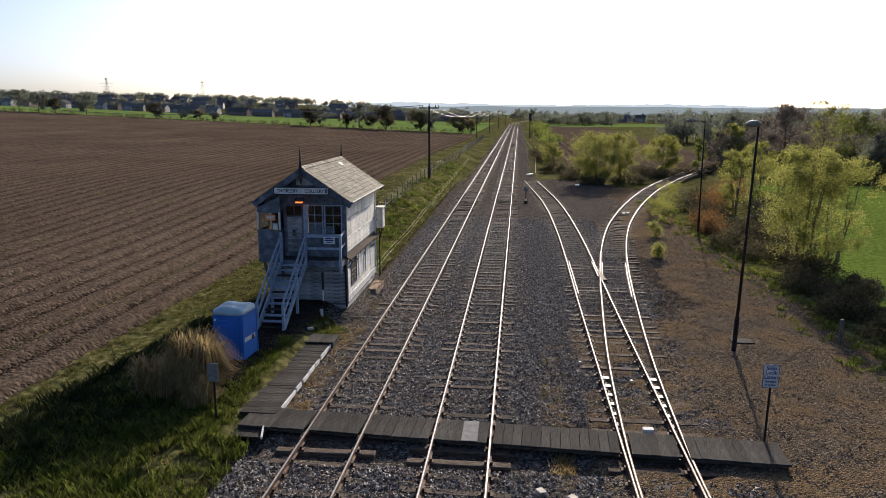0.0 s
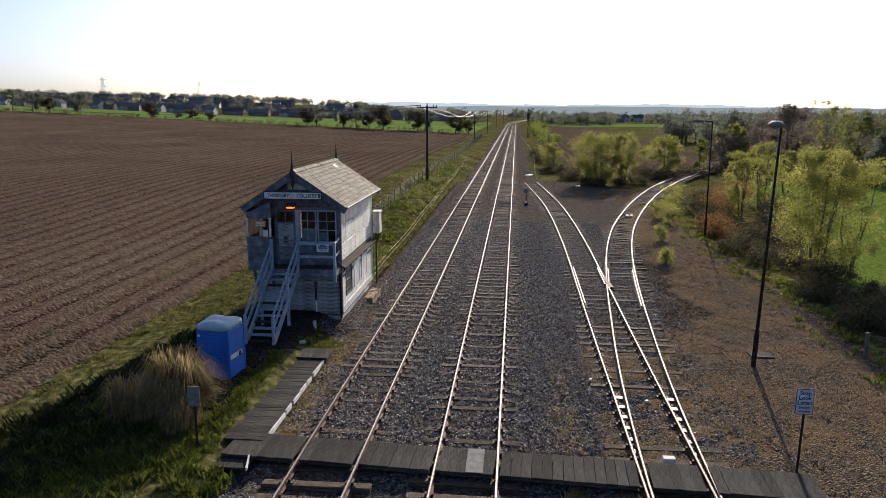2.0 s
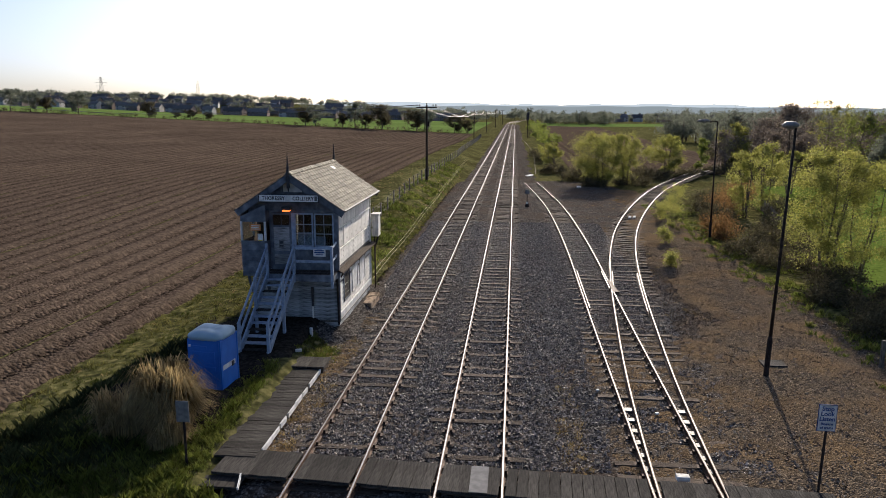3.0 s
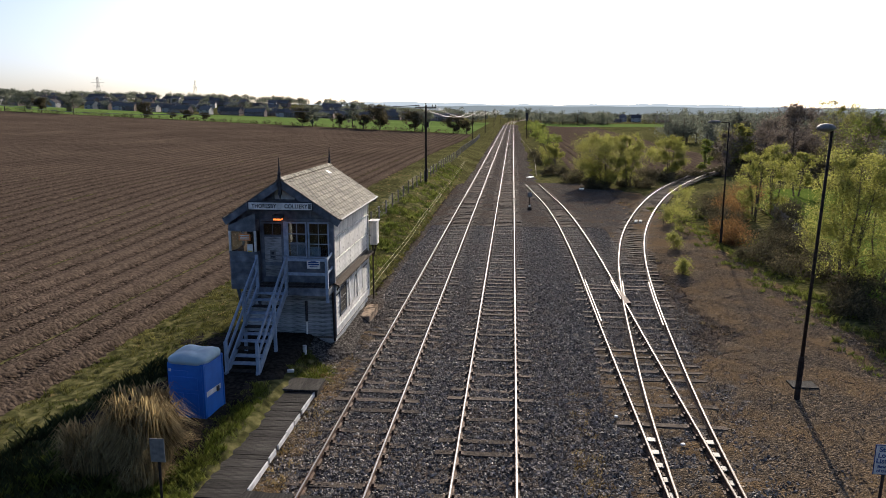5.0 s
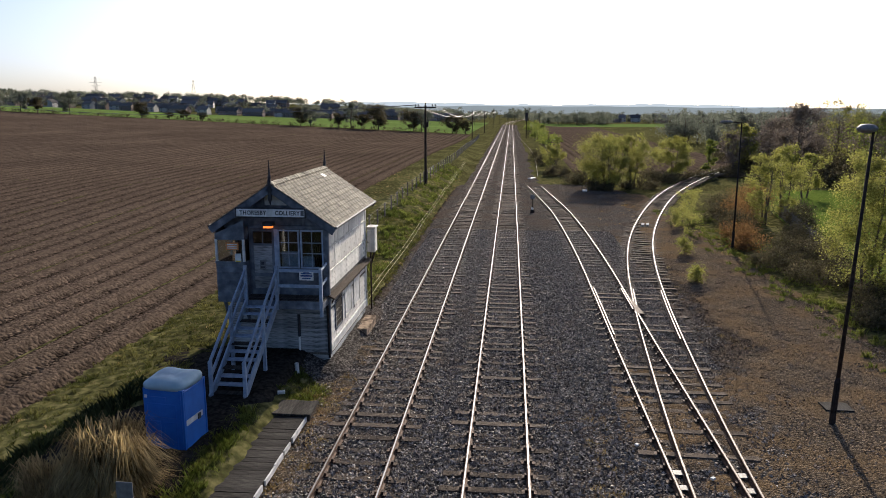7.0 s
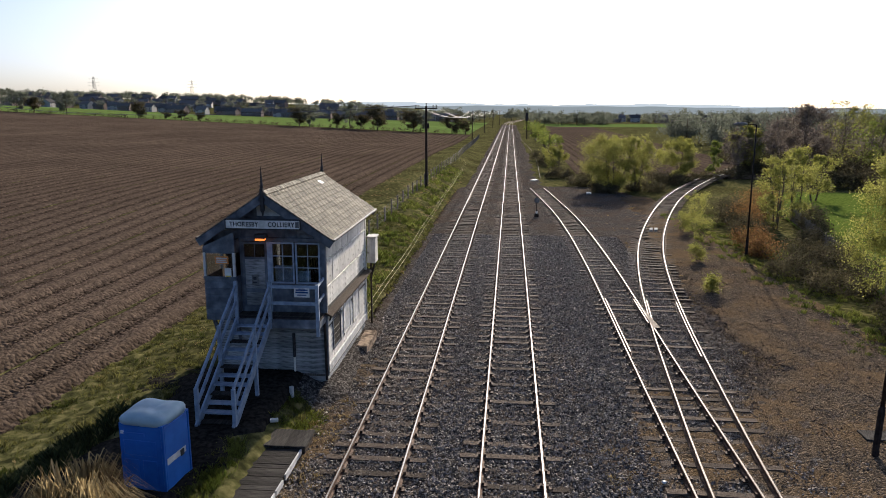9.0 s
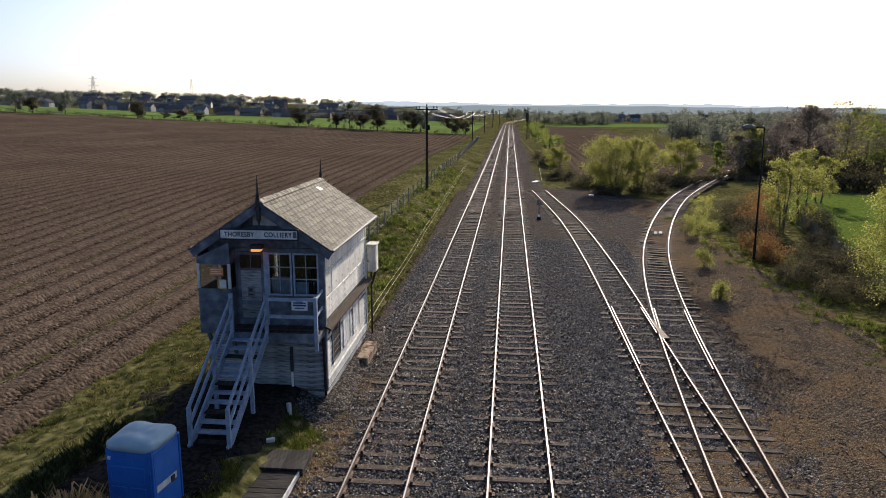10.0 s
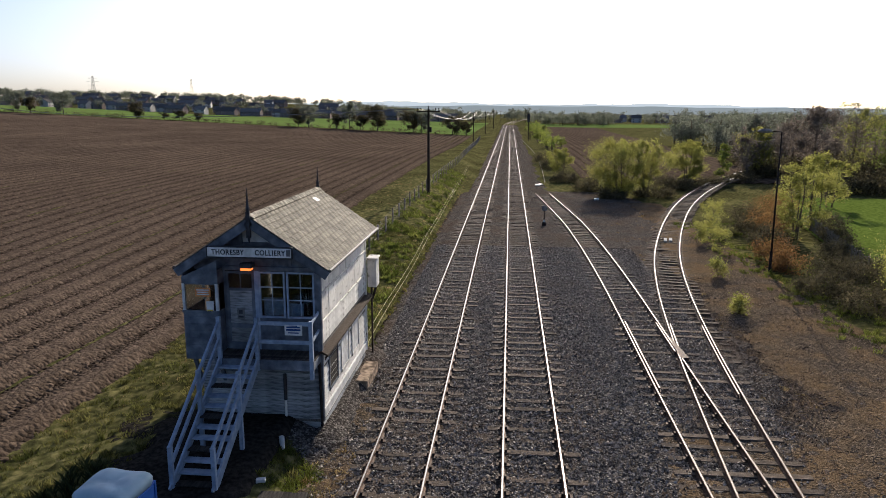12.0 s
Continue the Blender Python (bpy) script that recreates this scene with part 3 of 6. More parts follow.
def add_chairs(bm, x, y, a):
    """A cast chair with its wooden key, astride the rail."""
    m = pose(x, y, 0, 0, 0, a)
    box(bm, -.17, .17, -.08, .08, -.16, -.13, m)
    box(bm, .04, .10, -.05, .05, -.13, -.06, m)
    box(bm, -.10, -.04, -.05, .05, -.13, -.06, m)


def lay(name, label, xs, ys, s0, s1, rails=True, pitch=.7, parts_to=300, wide=lambda y: 2.6, seed=1, top="rail_top", shift=lambda y: 0.0):
    rnd = random.Random(seed)
    t = thing(name, label, "railway track", kind="structure")
    xs, ys = np.asarray(xs, float), np.asarray(ys, float)
    if rails:
        for side in (-1, 1):
            o = new("rail", rail_mesh(*offset(xs, ys, side * GAUGE / 2), top))
            o.parent = t
    cum = np.r_[0, np.cumsum(np.hypot(np.diff(xs), np.diff(ys)))]
    chairs, rest, k = bmesh.new(), [], 0
    for s in np.arange(s0, min(s1, cum[-1]), pitch):
        x, y = np.interp(s, cum, xs), np.interp(s, cum, ys)
        x2, y2 = np.interp(s + .5, cum, xs), np.interp(s + .5, cum, ys)
        a = -math.degrees(math.atan2(x2 - x, y2 - y)) if s + .5 < cum[-1] else 0
        m = pose(x + float(shift(y)) + rnd.uniform(-.06, .06), y + rnd.uniform(-.04, .04), -.145 + rnd.uniform(-.025, .01), rnd.uniform(-.6, .6), rnd.uniform(-.5, .5), a + rnd.uniform(-1.2, 1.2))
        me = SLEEPERS[min(SLEEPERS, key=lambda w: abs(w - wide(y)))]
        if k < parts_to:
            o = new("sleeper", me)
            o.parent, o.matrix_basis = t, m
        else:
            rest.append((me, m))
        if y < 75:
            for side in (-1, 1):
                c, sn = math.cos(radians(a)), math.sin(radians(a))
                add_chairs(chairs, x + c * side * GAUGE / 2, y + sn * side * GAUGE / 2, a)
        k += 1
    part("rail_chairs", chairs, M["chair"], t)["kind"] = "stuff"
    if rest:
        vs, fs = [], []
        for me, m in rest:
            b0 = len(vs)
            vs += [tuple(m @ v.co) for v in me.vertices]
            fs += [tuple(i + b0 for i in p.vertices) for p in me.polygons]
        me = bpy.data.meshes.new("far_sleepers")
        me.from_pydata(vs, [], fs)
        me.materials.append(M["sleeper"])
        o = new("far_sleepers", me)
        o.parent = t
        o["kind"] = "stuff"
    return t


main_y = graded((-52, 6), (400, 10), 900)
lay("up_line", "straight running line of bright rails on worn timber sleepers", line_x(main_y), main_y, 26, 384, seed=1)
lay("down_line", "straight running line nearer the signal box on timber sleepers", line_x(main_y) - 3.41, main_y, 26.3, 384, seed=2)


def spline(keys, ys):
    """Smooth curve x(y) through a few setting-out points."""
    ky, kx = np.array([k[0] for k in keys], float), np.array([k[1] for k in keys], float)
    m = np.gradient(kx, ky)
    i = np.clip(np.searchsorted(ky, ys) - 1, 0, len(ky) - 2)
    h = ky[i + 1] - ky[i]
    t = (ys - ky[i]) / h
    return (2 * t**3 - 3 * t**2 + 1) * kx[i] + (t**3 - 2 * t**2 + t) * h * m[i] + (-2 * t**3 + 3 * t**2) * kx[i + 1] + (t**3 - t**2) * h * m[i + 1]


# siding that used to join the main line and stops short of it
ya = graded((-50, 4), (2, 2), (44, 1.5), 87.5)
xa = spline(((-50, 4.9), (2, 4.9), (30, 4.9), (50, 4.94), (60, 4.75), (68, 4.42), (77, 3.75), (87.5, 2.9)), ya)
# branch that swings away to the right
yb = graded((13, 1.5), (60, 2), 126)
xb = spline(((13, 4.985), (17.3, 5.0), (19.8, 5.09), (23.5, 5.28), (31.4, 5.91), (38, 6.55), (46, 7.55), (54, 8.92), (62, 10.75), (70, 12.9), (80, 16.0), (92, 20.6), (106, 27.0), (118, 33.6), (126, 38.5)), yb)


def both(y):
    """Half the distance between the two routes, where long timbers carry both."""
    return .5 * (np.interp(y, yb, xb) - np.interp(y, ya, xa)) if 15 < y < 43.5 else 0.0


lay("siding", "siding of rusty-sided rails ending short of the main line", xa, ya, 24.1, 138, wide=lambda y: 2.65 + 2 * both(y), seed=3, top="rail_dull", shift=both)
lay("branch_curve", "disused branch rails curving away into the bushes", xb, yb, 31.6, 125, seed=4, top="rail_dull")

# check rails, crossing nose and slide plates of the turnout
turnout = thing("turnout_crossing", "cast crossing nose and check rails of the turnout", "turnout", (5.8, 38, 0), kind="structure")


def along(keys_x, keys_y, y0, y1, d):
    ys = np.linspace(y0, y1, 14)
    xs = np.interp(ys, keys_y, keys_x)
    return offset(xs, ys, d)


for kx, ky, d, y0, y1 in ((xa, ya, -GAUGE / 2 + .115, 33.2, 40.6), (xb, yb, GAUGE / 2 - .115, 33.0, 40.4), (xa, ya, GAUGE / 2 - .1, 36.9, 40.6), (xb, yb, -GAUGE / 2 + .1, 36.7, 40.4)):
    o = new("check_rail", rail_mesh(*along(kx, ky, y0, y1, d), "rail_dull"))
    o.parent, o.matrix_parent_inverse = turnout, turnout.matrix_basis.inverted()
bm = bmesh.new()
vs = box(bm, 5.66, 5.86, 36.2, 38.6, -.1, .002)
for v in vs:
    if v.co.y < 37:
        v.co.x = 5.62 + (v.co.x - 5.66) * 1.6
    else:
        v.co.x = 5.75 + (v.co.x - 5.76) * .5
part("crossing_nose", bevel(bm, .01), M["chair"], turnout, "worn steel crossing nose")
for k in range(6):
    y = 19.3 + k * .7
    for kk, sd in ((0, -1), (1, 1)):
        x0 = float(np.interp(y, ya, xa)) + sd * GAUGE / 2
        x1 = float(np.interp(y, yb, xb)) + sd * GAUGE / 2
        bm = bmesh.new()
        box(bm, x0 + .05, x1 - .05, y - .11, y + .11, -.13, -.1)
        part("slide_plate", bm, M["galv"], turnout, "pale worn slide plate")

# loose crushed stone
rng = np.random.default_rng(77)


def stones(name, label, n, xr, yr, size, keep=None, mat="stone", z=None, power=1.0):
    x = rng.uniform(*xr, n)
    y = yr[0] + (yr[1] - yr[0]) * rng.random(n) ** power
    if keep is not None:
        k = keep(x, y)
        x, y = x[k], y[k]
    n = len(x)
    zz = (land(x, y) + .04) if z is None else np.full(n, z)
    base = np.array([(1, 0, -.35), (0, 1, -.35), (-1, 0, -.35), (0, -1, -.35), (0, 0, .9)], float)
    v = base[None] * (.55 + .7 * rng.random((n, 5, 1))) + rng.normal(size=(n, 5, 3)) * .16
    a = rng.random(n) * 2 * np.pi
    t = rng.normal(size=n) * .6
    ca, sa, ct, st = np.cos(a), np.sin(a), np.cos(t), np.sin(t)
    X, Y, Z = v[..., 0], v[..., 1], v[..., 2]
    X, Z = X * ct[:, None] + Z * st[:, None], Z * ct[:, None] - X * st[:, None]
    X, Y = X * ca[:, None] - Y * sa[:, None], X * sa[:, None] + Y * ca[:, None]
    s = (size * (.5 + 1.0 * rng.random(n)))[:, None]
    P = np.stack([x[:, None] + X * s, y[:, None] + Y * s, zz[:, None] + (rng.random(n) * size * .8)[:, None] + Z * s * .8], -1).reshape(-1, 3)
    tri = np.array([(0, 1, 4), (1, 2, 4), (2, 3, 4), (3, 0, 4)])
    F = (np.arange(n)[:, None, None] * 5 + tri[None]).reshape(-1, 3)
    return tagged(from_arrays(name, P, F, M[mat]), label, "ballast", kind="stuff")


def clear_of_rails(x, y):
    ok = np.ones(len(x), bool)
    for c in (.7525, -.7525, -2.6575, -4.1625):
        ok &= np.abs(x - c) > .1
    for kx, ky in ((xa, ya), (xb, yb)):
        cx = np.interp(y, ky, kx)
        ok &= np.abs(np.abs(x - cx) - GAUGE / 2) > .1
    deck = (y > 16.4) & (y < 19.1) & (x < 8.2)
    mossy = (x > 3.4) & (y < 30) & (ripple(x, y, .9, 7) < .25)
    thin = rng.random(len(x)) > (y - 50) / 30
    return ok & thin & ~deck & ~(mossy & (np.sin(x * 91 + y * 57) > -.75))


stones("loose_ballast", "crushed grey stone between the tracks", 175000, (-5.5, 7.4), (12.5, 58), .036, clear_of_rails, z=-.178, power=1.45)
stones("yard_gravel", "loose gravel on the cinder yard", 75000, (6.6, 13.8), (10, 50), .028, None, "gravel", power=1.5)

# ---- signal box ----
BX0, BX1, BY0, BY1 = -9.2, -5.7, 28.85, 34.8
BC = -7.4
FLOOR_Z, EAVE_Z, RIDGE_Z = 2.42, 4.86, 6.16


def signal_box():
    t = thing("signal_box", "weathered cream and blue timber signal box with a slate roof", "signal box", (BC, BY0, 0))
    # plinth
    bm = bmesh.new()
    box(bm, BX0 + .3, BX1 - .045, BY0 + .05, BY1 - .06, -.3, .47)
    part("plinth", bm, M["grey_board"], t, "grey boarded plinth with stains")
    # core of the walls, behind the boards, with real openings in front and hollow rooms
    bm = bmesh.new()
    lx = BX0 + .12
    th = .08
    box(bm, lx, BX1 - .03, BY1 - th, BY1 - .03, .35, EAVE_Z)            # rear wall
    box(bm, lx, lx + th, BY0 + .03, BY1 - th, .35, FLOOR_Z)             # lower west wall
    box(bm, BX1 - th, BX1 - .03, BY0 + .03, BY1 - th, .35, EAVE_Z - .05)  # east wall
    box(bm, lx + th, BX1 - th, BY0 + .03, BY0 + th, .35, FLOOR_Z)       # lower front wall
    box(bm, lx, BX1 - th, BY0 + th, BY1 - th, FLOOR_Z - .12, FLOOR_Z - .02)  # floor
    box(bm, BX0 + .02, BX0 + th, BY0 + .9, BY1 - th, FLOOR_Z, EAVE_Z)   # upper west wall
    part("wall_frame", bm, M["wood_post"], t)
    # gable infill and head over the front openings
    for y, d in ((BY0 + .03, .05), (BY1 - .08, .05)):
        bm = bmesh.new()
        vs = [bm.verts.new(v) for v in ((BX0 + .02, y, 4.62), (BX1 - .03, y, 4.62), (BX1 - .03, y, EAVE_Z - .02), (BC, y, RIDGE_Z - .1), (BX0 + .02, y, EAVE_Z - .02))]
        f = bm.faces.new(vs)
        r = bmesh.ops.extrude_face_region(bm, geom=[f])
        bmesh.ops.translate(bm, verts=[v for v in r["geom"] if isinstance(v, bmesh.types.BMVert)], vec=(0, d, 0))
        g = part("gable", bm, M["paint_blue"], t)
    # gable cover battens, the pale middle panel
    for x in (-8.3, -7.82, -6.98, -6.5):
        bm = bmesh.new()
        box(bm, x - .04, x + .04, BY0 + .005, BY0 + .03, 4.66, RIDGE_Z - .12 - abs(x - BC) * .62)
        part("gable_batten", bm, M["paint_blue"], t)
    bm = bmesh.new()
    box(bm, -7.76, -7.04, BY0 + .0, BY0 + .03, 5.4, 5.76)
    part("gable_panel", bm, M["paint_white"], t, "pale board in the gable")
    # weatherboards of the lower storey: front and east
    n = 12
    h = (FLOOR_Z - .46) / n
    bmf = bmesh.new()
    box(bmf, lx, BX1 - .06, -.011, .011, -.012, h + .012)
    for v in bmf.verts:
        v.co.y += -.014 + (.016 if v.co.z > h / 2 else -.02)
    mef = bpy.data.meshes.new("weatherboard")
    bmesh.ops.recalc_face_normals(bmf, faces=list(bmf.faces))
    bmf.to_mesh(mef)
    mef.materials.append(M["grey_board"])
    bme = bmesh.new()
    box(bme, -.011, .011, BY0 + .08, BY1 - .02, -.012, h + .012)
    for v in bme.verts:
        v.co.x += .014 - (.016 if v.co.z > h / 2 else -.018)
    mee = bpy.data.meshes.new("weatherboard")
    bmesh.ops.recalc_face_normals(bme, faces=list(bme.faces))
    bme.to_mesh(mee)
    mee.materials.append(M["paint_cream"])
    inv = t.matrix_basis.inverted()
    for me, p in ((mef, (0, BY0 + .02, 0)), (mee, (BX1 - .03, 0, 0))):
        for k in range(n):
            o = new("weatherboard", me)
            o.parent, o.matrix_parent_inverse = t, inv
            o.matrix_basis = pose(p[0], p[1], .46 + k * h, random.uniform(-.15, .15), random.uniform(-.12, .12), 0)
    for k in range(3):   # boards between the ledge and the lower trim, on the east side
        o = new("weatherboard", mee)
        o.parent, o.matrix_parent_inverse = t, inv
        o.matrix_basis = pose(BX1 - .03, 0, 2.62 + k * .2, 0, 0, 0) @ Matrix.Diagonal((1, 1, .2 / h, 1))
    # tall boarded-over windows of the upper storey, east side
    for z0, z1, nb in ((3.26, 3.98, 7), (4.05, 4.6, 14)):
        w = (BY1 - BY0 - .1) / nb
        bm = bmesh.new()
        box(bm, -.012, .012, .004, w - .004, z0, z1)
        me = bpy.data.meshes.new("boarding_panel")
        bmesh.ops.recalc_face_normals(bm, faces=list(bm.faces))
        bm.to_mesh(me)
        me.materials.append(M["paint_cream"])
        for k in range(nb):
            o = new("boarding_panel", me)
            o.parent, o.matrix_parent_inverse = t, inv
            o.matrix_basis = pose(BX1 - .015 + random.uniform(-.008, .008), BY0 + .05 + k * w, 0)
    for z, hh, pr, nm in ((4.02, .06, .03, "trim_rail"), (3.22, .05, .025, "trim_rail"), (.62, .24, .03, "sill_board"), (4.64, .1, .02, "trim_rail")):
        bm = bmesh.new()
        box(bm, BX1 - .02, BX1 + pr, BY0 - .02, BY1 + .02, z - hh / 2, z + hh / 2)
        part(nm, bevel(bm, .006), M["paint_white"] if nm == "sill_board" else M["paint_cream"], t, "broad white board" if nm == "sill_board" else "")
    bm = bmesh.new()      # weathered sloping ledge at floor level, once a walkway
    vs = box(bm, BX1 - .02, BX1 + .19, BY0 - .1, BY1 + .3, 2.4, 2.46)
    for v in vs:
        if v.co.x > BX1 + .1:
            v.co.z -= .1
    part("ledge", bm, M["sleeper"], t, "worn mossy timber ledge")
    for y in np.arange(BY0 + .3, BY1, 1.05):
        bm = bmesh.new()
        beam(bm, (BX1 + .13, y, 2.34), (BX1 - .02, y, 2.05), .05, .05)
        part("bracket", bm, M["sleeper"], t)
    # boarded lower windows on the east side
    for k, y in enumerate((29.5, 30.95, 32.4, 33.7)):
        if k == 3:
            continue
        bm = bmesh.new()
        for a, b, c, d in ((y, y + .07, 1.02, 2.18), (y + .98, y + 1.05, 1.02, 2.18), (y, y + 1.05, 1.02, 1.1), (y, y + 1.05, 2.1, 2.18)):
            box(bm, BX1 - .02, BX1 + .03, a, b, c, d)
        part("window_frame", bm, M["paint_blue"] if k == 0 else M["paint_cream"], t)
        bm = bmesh.new()
        box(bm, BX1 - .02, BX1 + .012, y + .07, y + .98, 1.1, 2.1)
        part("window_board", bm, M["deck"] if k == 0 else M["paint_white"], t, "grey shuttered window" if k == 0 else "white boarded window")
    # corner posts
    for x, y, z0 in ((BX1 - .02, BY0 - .0, .4), (BX1 - .02, BY1, .4), (BX0 + .04, BY1, FLOOR_Z - .2)):
        bm = bmesh.new()
        box(bm, x - .07, x + .05, y - .06, y + .06, z0, EAVE_Z - .02)
        part("corner_post", bevel(bm, .008), M["paint_blue"] if y < 30 else M["paint_cream"], t)
    # front joinery: door, two sashes, panels
    yf = BY0 + .02

    def pane_set(x0, x1, z0, z1, cols, rows, name, mat="paint_blue", fw=.05):
        bm = bmesh.new()
        for a, b, c, d in ((x0, x0 + fw, z0, z1), (x1 - fw, x1, z0, z1), (x0 + fw, x1 - fw, z0, z0 + fw), (x0 + fw, x1 - fw, z1 - fw, z1)):
            box(bm, a, b, yf - .03, yf + .03, c, d)
        fr = part(name, bm, M[mat], t)
        xs = np.linspace(x0 + fw, x1 - fw, cols + 1)
        zs = [z0 + fw + (z1 - z0 - 2 * fw) * r for r in rows]
        for x in xs[1:-1]:
            bm = bmesh.new()
            box(bm, x - .012, x + .012, yf - .015, yf + .015, z0 + fw, z1 - fw)
            part("glazing_bar", bm, M[mat], fr)
        for z in zs[1:-1]:
            bm = bmesh.new()
            box(bm, x0 + fw, x1 - fw, yf - .017, yf + .017, z - .014, z + .014)
            part("glazing_bar", bm, M[mat], fr)
        for i in range(cols):
            for j in range(len(rows) - 1):
                bm = bmesh.new()
                box(bm, xs[i] + .012, xs[i + 1] - .012, yf - .002, yf + .004, zs[j] + .014, zs[j + 1] - .014)
                p = part("pane", bm, M["glass"], fr)
                p.visible_shadow = False
        return fr
    pane_set(-7.38, -6.66, 3.32, 4.6, 2, (0, .38, .68, 1), "window_sash", "paint_rail")
    pane_set(-6.62, -5.86, 3.32, 4.6, 2, (0, .38, .68, 1), "window_sash", "paint_rail")
    pane_set(-8.28, -7.5, 4.06, 4.6, 2, (0, 1), "door", "paint_blue", .07)
    bm = bmesh.new()
    box(bm, -8.28, -7.5, yf - .02, yf + .03, FLOOR_Z, 4.06)
    part("door_panel", bm, M["grey_board"], t, "flat grey door panel")
    for a, b, c, d in ((-8.28, -8.2, FLOOR_Z, 4.06), (-7.58, -7.5, FLOOR_Z, 4.06), (-8.2, -7.58, 3.02, 3.14), (-8.2, -7.58, FLOOR_Z, FLOOR_Z + .2)):
        bm = bmesh.new()
        box(bm, a, b, yf - .04, yf - .02, c, d)
        part("door_rail", bm, M["paint_blue"], t)
    for x0, x1, z0, z1 in ((-7.5, -7.38, FLOOR_Z, 4.62), (-8.35, -8.28, FLOOR_Z, 4.62), (-5.86, -5.77, FLOOR_Z, 4.62)):
        bm = bmesh.new()
        box(bm, x0 + .003, x1 - .003, yf - .035, yf + .03, z0, z1)
        part("door_post", bm, M["paint_rail"] if x0 == -7.5 else M["paint_blue"], t)
    bm = bmesh.new()
    box(bm, -7.38, -5.86, yf - .02, yf + .03, FLOOR_Z, 3.315)
    part("front_panel", bm, M["paint_blue"], t)
    bm = bmesh.new()
    box(bm, -8.36, BX1 - .09, yf - .05, yf + .02, 4.62, 4.74)
    part("lintel", bevel(bm, .008), M["paint_blue"], t)
    # glazed porch bay on the west corner
    px0, px1, py0, py1 = -9.34, -8.36, BY0 - .4, BY0 + .9
    pz = (2.22, 3.56, 4.3)
    for k in range(7):
        bm = bmesh.new()
        z0 = pz[0] + k * .2
        box(bm, px0, px1, py0, py0 + .03, z0 + .004, min(z0 + .196, pz[1]))
        part("porch_board", bm, M["paint_blue"], t)
    for a in ((px0, px0 + .03, py0 + .03, py1, pz[0], pz[1]), (px1 - .03, px1, py0 + .03, BY0, pz[0], pz[1]), (px0, px0 + .03, py0 + .03, py1, pz[2], 4.66), (px1 - .03, px1, py0 + .03, BY0, pz[2], 4.7)):
        bm = bmesh.new()
        box(bm, *a)
        part("porch_side", bm, M["paint_blue"], t)
    bm = bmesh.new()
    vs = box(bm, px0, px1, py0, py0 + .03, pz[2], 4.95)
    for v in vs:
        if v.co.z > 4.5 and v.co.x < -9:
            v.co.z = 4.5
    part("porch_head", bm, M["paint_blue"], t)
    bm = bmesh.new()
    box(bm, px0 + .03, px1, py0 + .03, BY0 + .03, pz[0], pz[0] + .06)
    part("porch_floor", bm, M["deck"], t)
    for x, y in ((px0, py0), (px1 - .07, py0), (px0, py1 - .07)):
        bm = bmesh.new()
        box(bm, x - .004, x + .07, y - .004, y + .07, pz[1] - .02, pz[2] + .02)
        part("porch_post", bm, M["paint_white"], t)
    bm = bmesh.new()
    box(bm, px0 + .07, px1 - .07, py0 + .01, py0 + .016, pz[1], pz[2])
    p = part("pane", bm, M["glass"], t)
    p.visible_shadow = False
    bm = bmesh.new()
    box(bm, px0 + .01, px0 + .016, py0 + .07, py1 - .07, pz[1], pz[2])
    p = part("pane", bm, M["glass"], t)
    p.visible_shadow = False
    bm = bmesh.new()
    box(bm, px0 - .02, px1 + .03, py0 - .03, py0 + .05, pz[1] - .03, pz[1] + .03)
    part("porch_sill", bm, M["paint_blue"], t)
    for x in (px0 + .2, px1 - .1):
        bm = bmesh.new()
        beam(bm, (x, py0 + .1, pz[0]), (x, BY0 + .02, 1.5), .09, .09)
        part("porch_strut", bm, M["paint_blue"], t)
    # roof: boarding, slates course by course, ridge tiles, barge boards
    ry0, ry1 = BY0 - .48, BY1 + .34
    half = 2.06
    drop = RIDGE_Z - EAVE_Z + .08
    ang = math.atan2(drop, half)
    slope = math.hypot(drop, half)
    for sgn in (-1, 1):
        bm = bmesh.new()
        m = Matrix.Translation((BC, 0, RIDGE_Z - .03)) @ Matrix.Rotation(sgn * ang, 4, "Y")
        box(bm, 0 if sgn > 0 else -slope, slope if sgn > 0 else 0, ry0 + .03, ry1 - .03, -.05, 0, m)
        part("roof_boarding", bm, M["black"], t)
        rows, cols = 12, 19
        ex, w = slope / rows, (ry1 - ry0) / cols
        bm = bmesh.new()
        box(bm, -.02, ex * 1.25, .004, w - .004, 0, .016)
        for v in bm.verts:
            if v.co.x < ex:
                v.co.z -= .02
        me = bpy.data.meshes.new("slate")
        bmesh.ops.recalc_face_normals(bm, faces=list(bm.faces))
        bm.to_mesh(me)
        me.materials.append(M["slate"])
        me_new = me.copy()
        me_new.materials[0] = M["paint_white"]
        flip = Matrix.Identity(4) if sgn > 0 else Matrix.Rotation(math.pi, 4, "Z")
        for r in range(rows):
            for c in range(cols + (r % 2)):
                y = ry0 + (c - .5 * (r % 2)) * w
                if y < ry0 - .01 or y + w > ry1 + .01:
                    if y < ry0 - .01:
                        y = ry0
                    else:
                        y = ry1 - w
                o = new("slate", me_new if sgn > 0 and (r, c) in ((1, 15),) else me)
                o.parent, o.matrix_parent_inverse = t, inv
                mm = m @ Matrix.Translation((sgn * r * ex, y if sgn > 0 else y + w, .022 + random.uniform(0, .006))) @ flip
                o.matrix_basis = mm @ pose(random.uniform(-.012, .012), 0, 0, random.uniform(-.5, .5), random.uniform(-.4, .4), random.uniform(-.7, .7))
        # barge boards at both gables
        for y in (ry0 - .02, ry1 - .02):
            bm = bmesh.new()
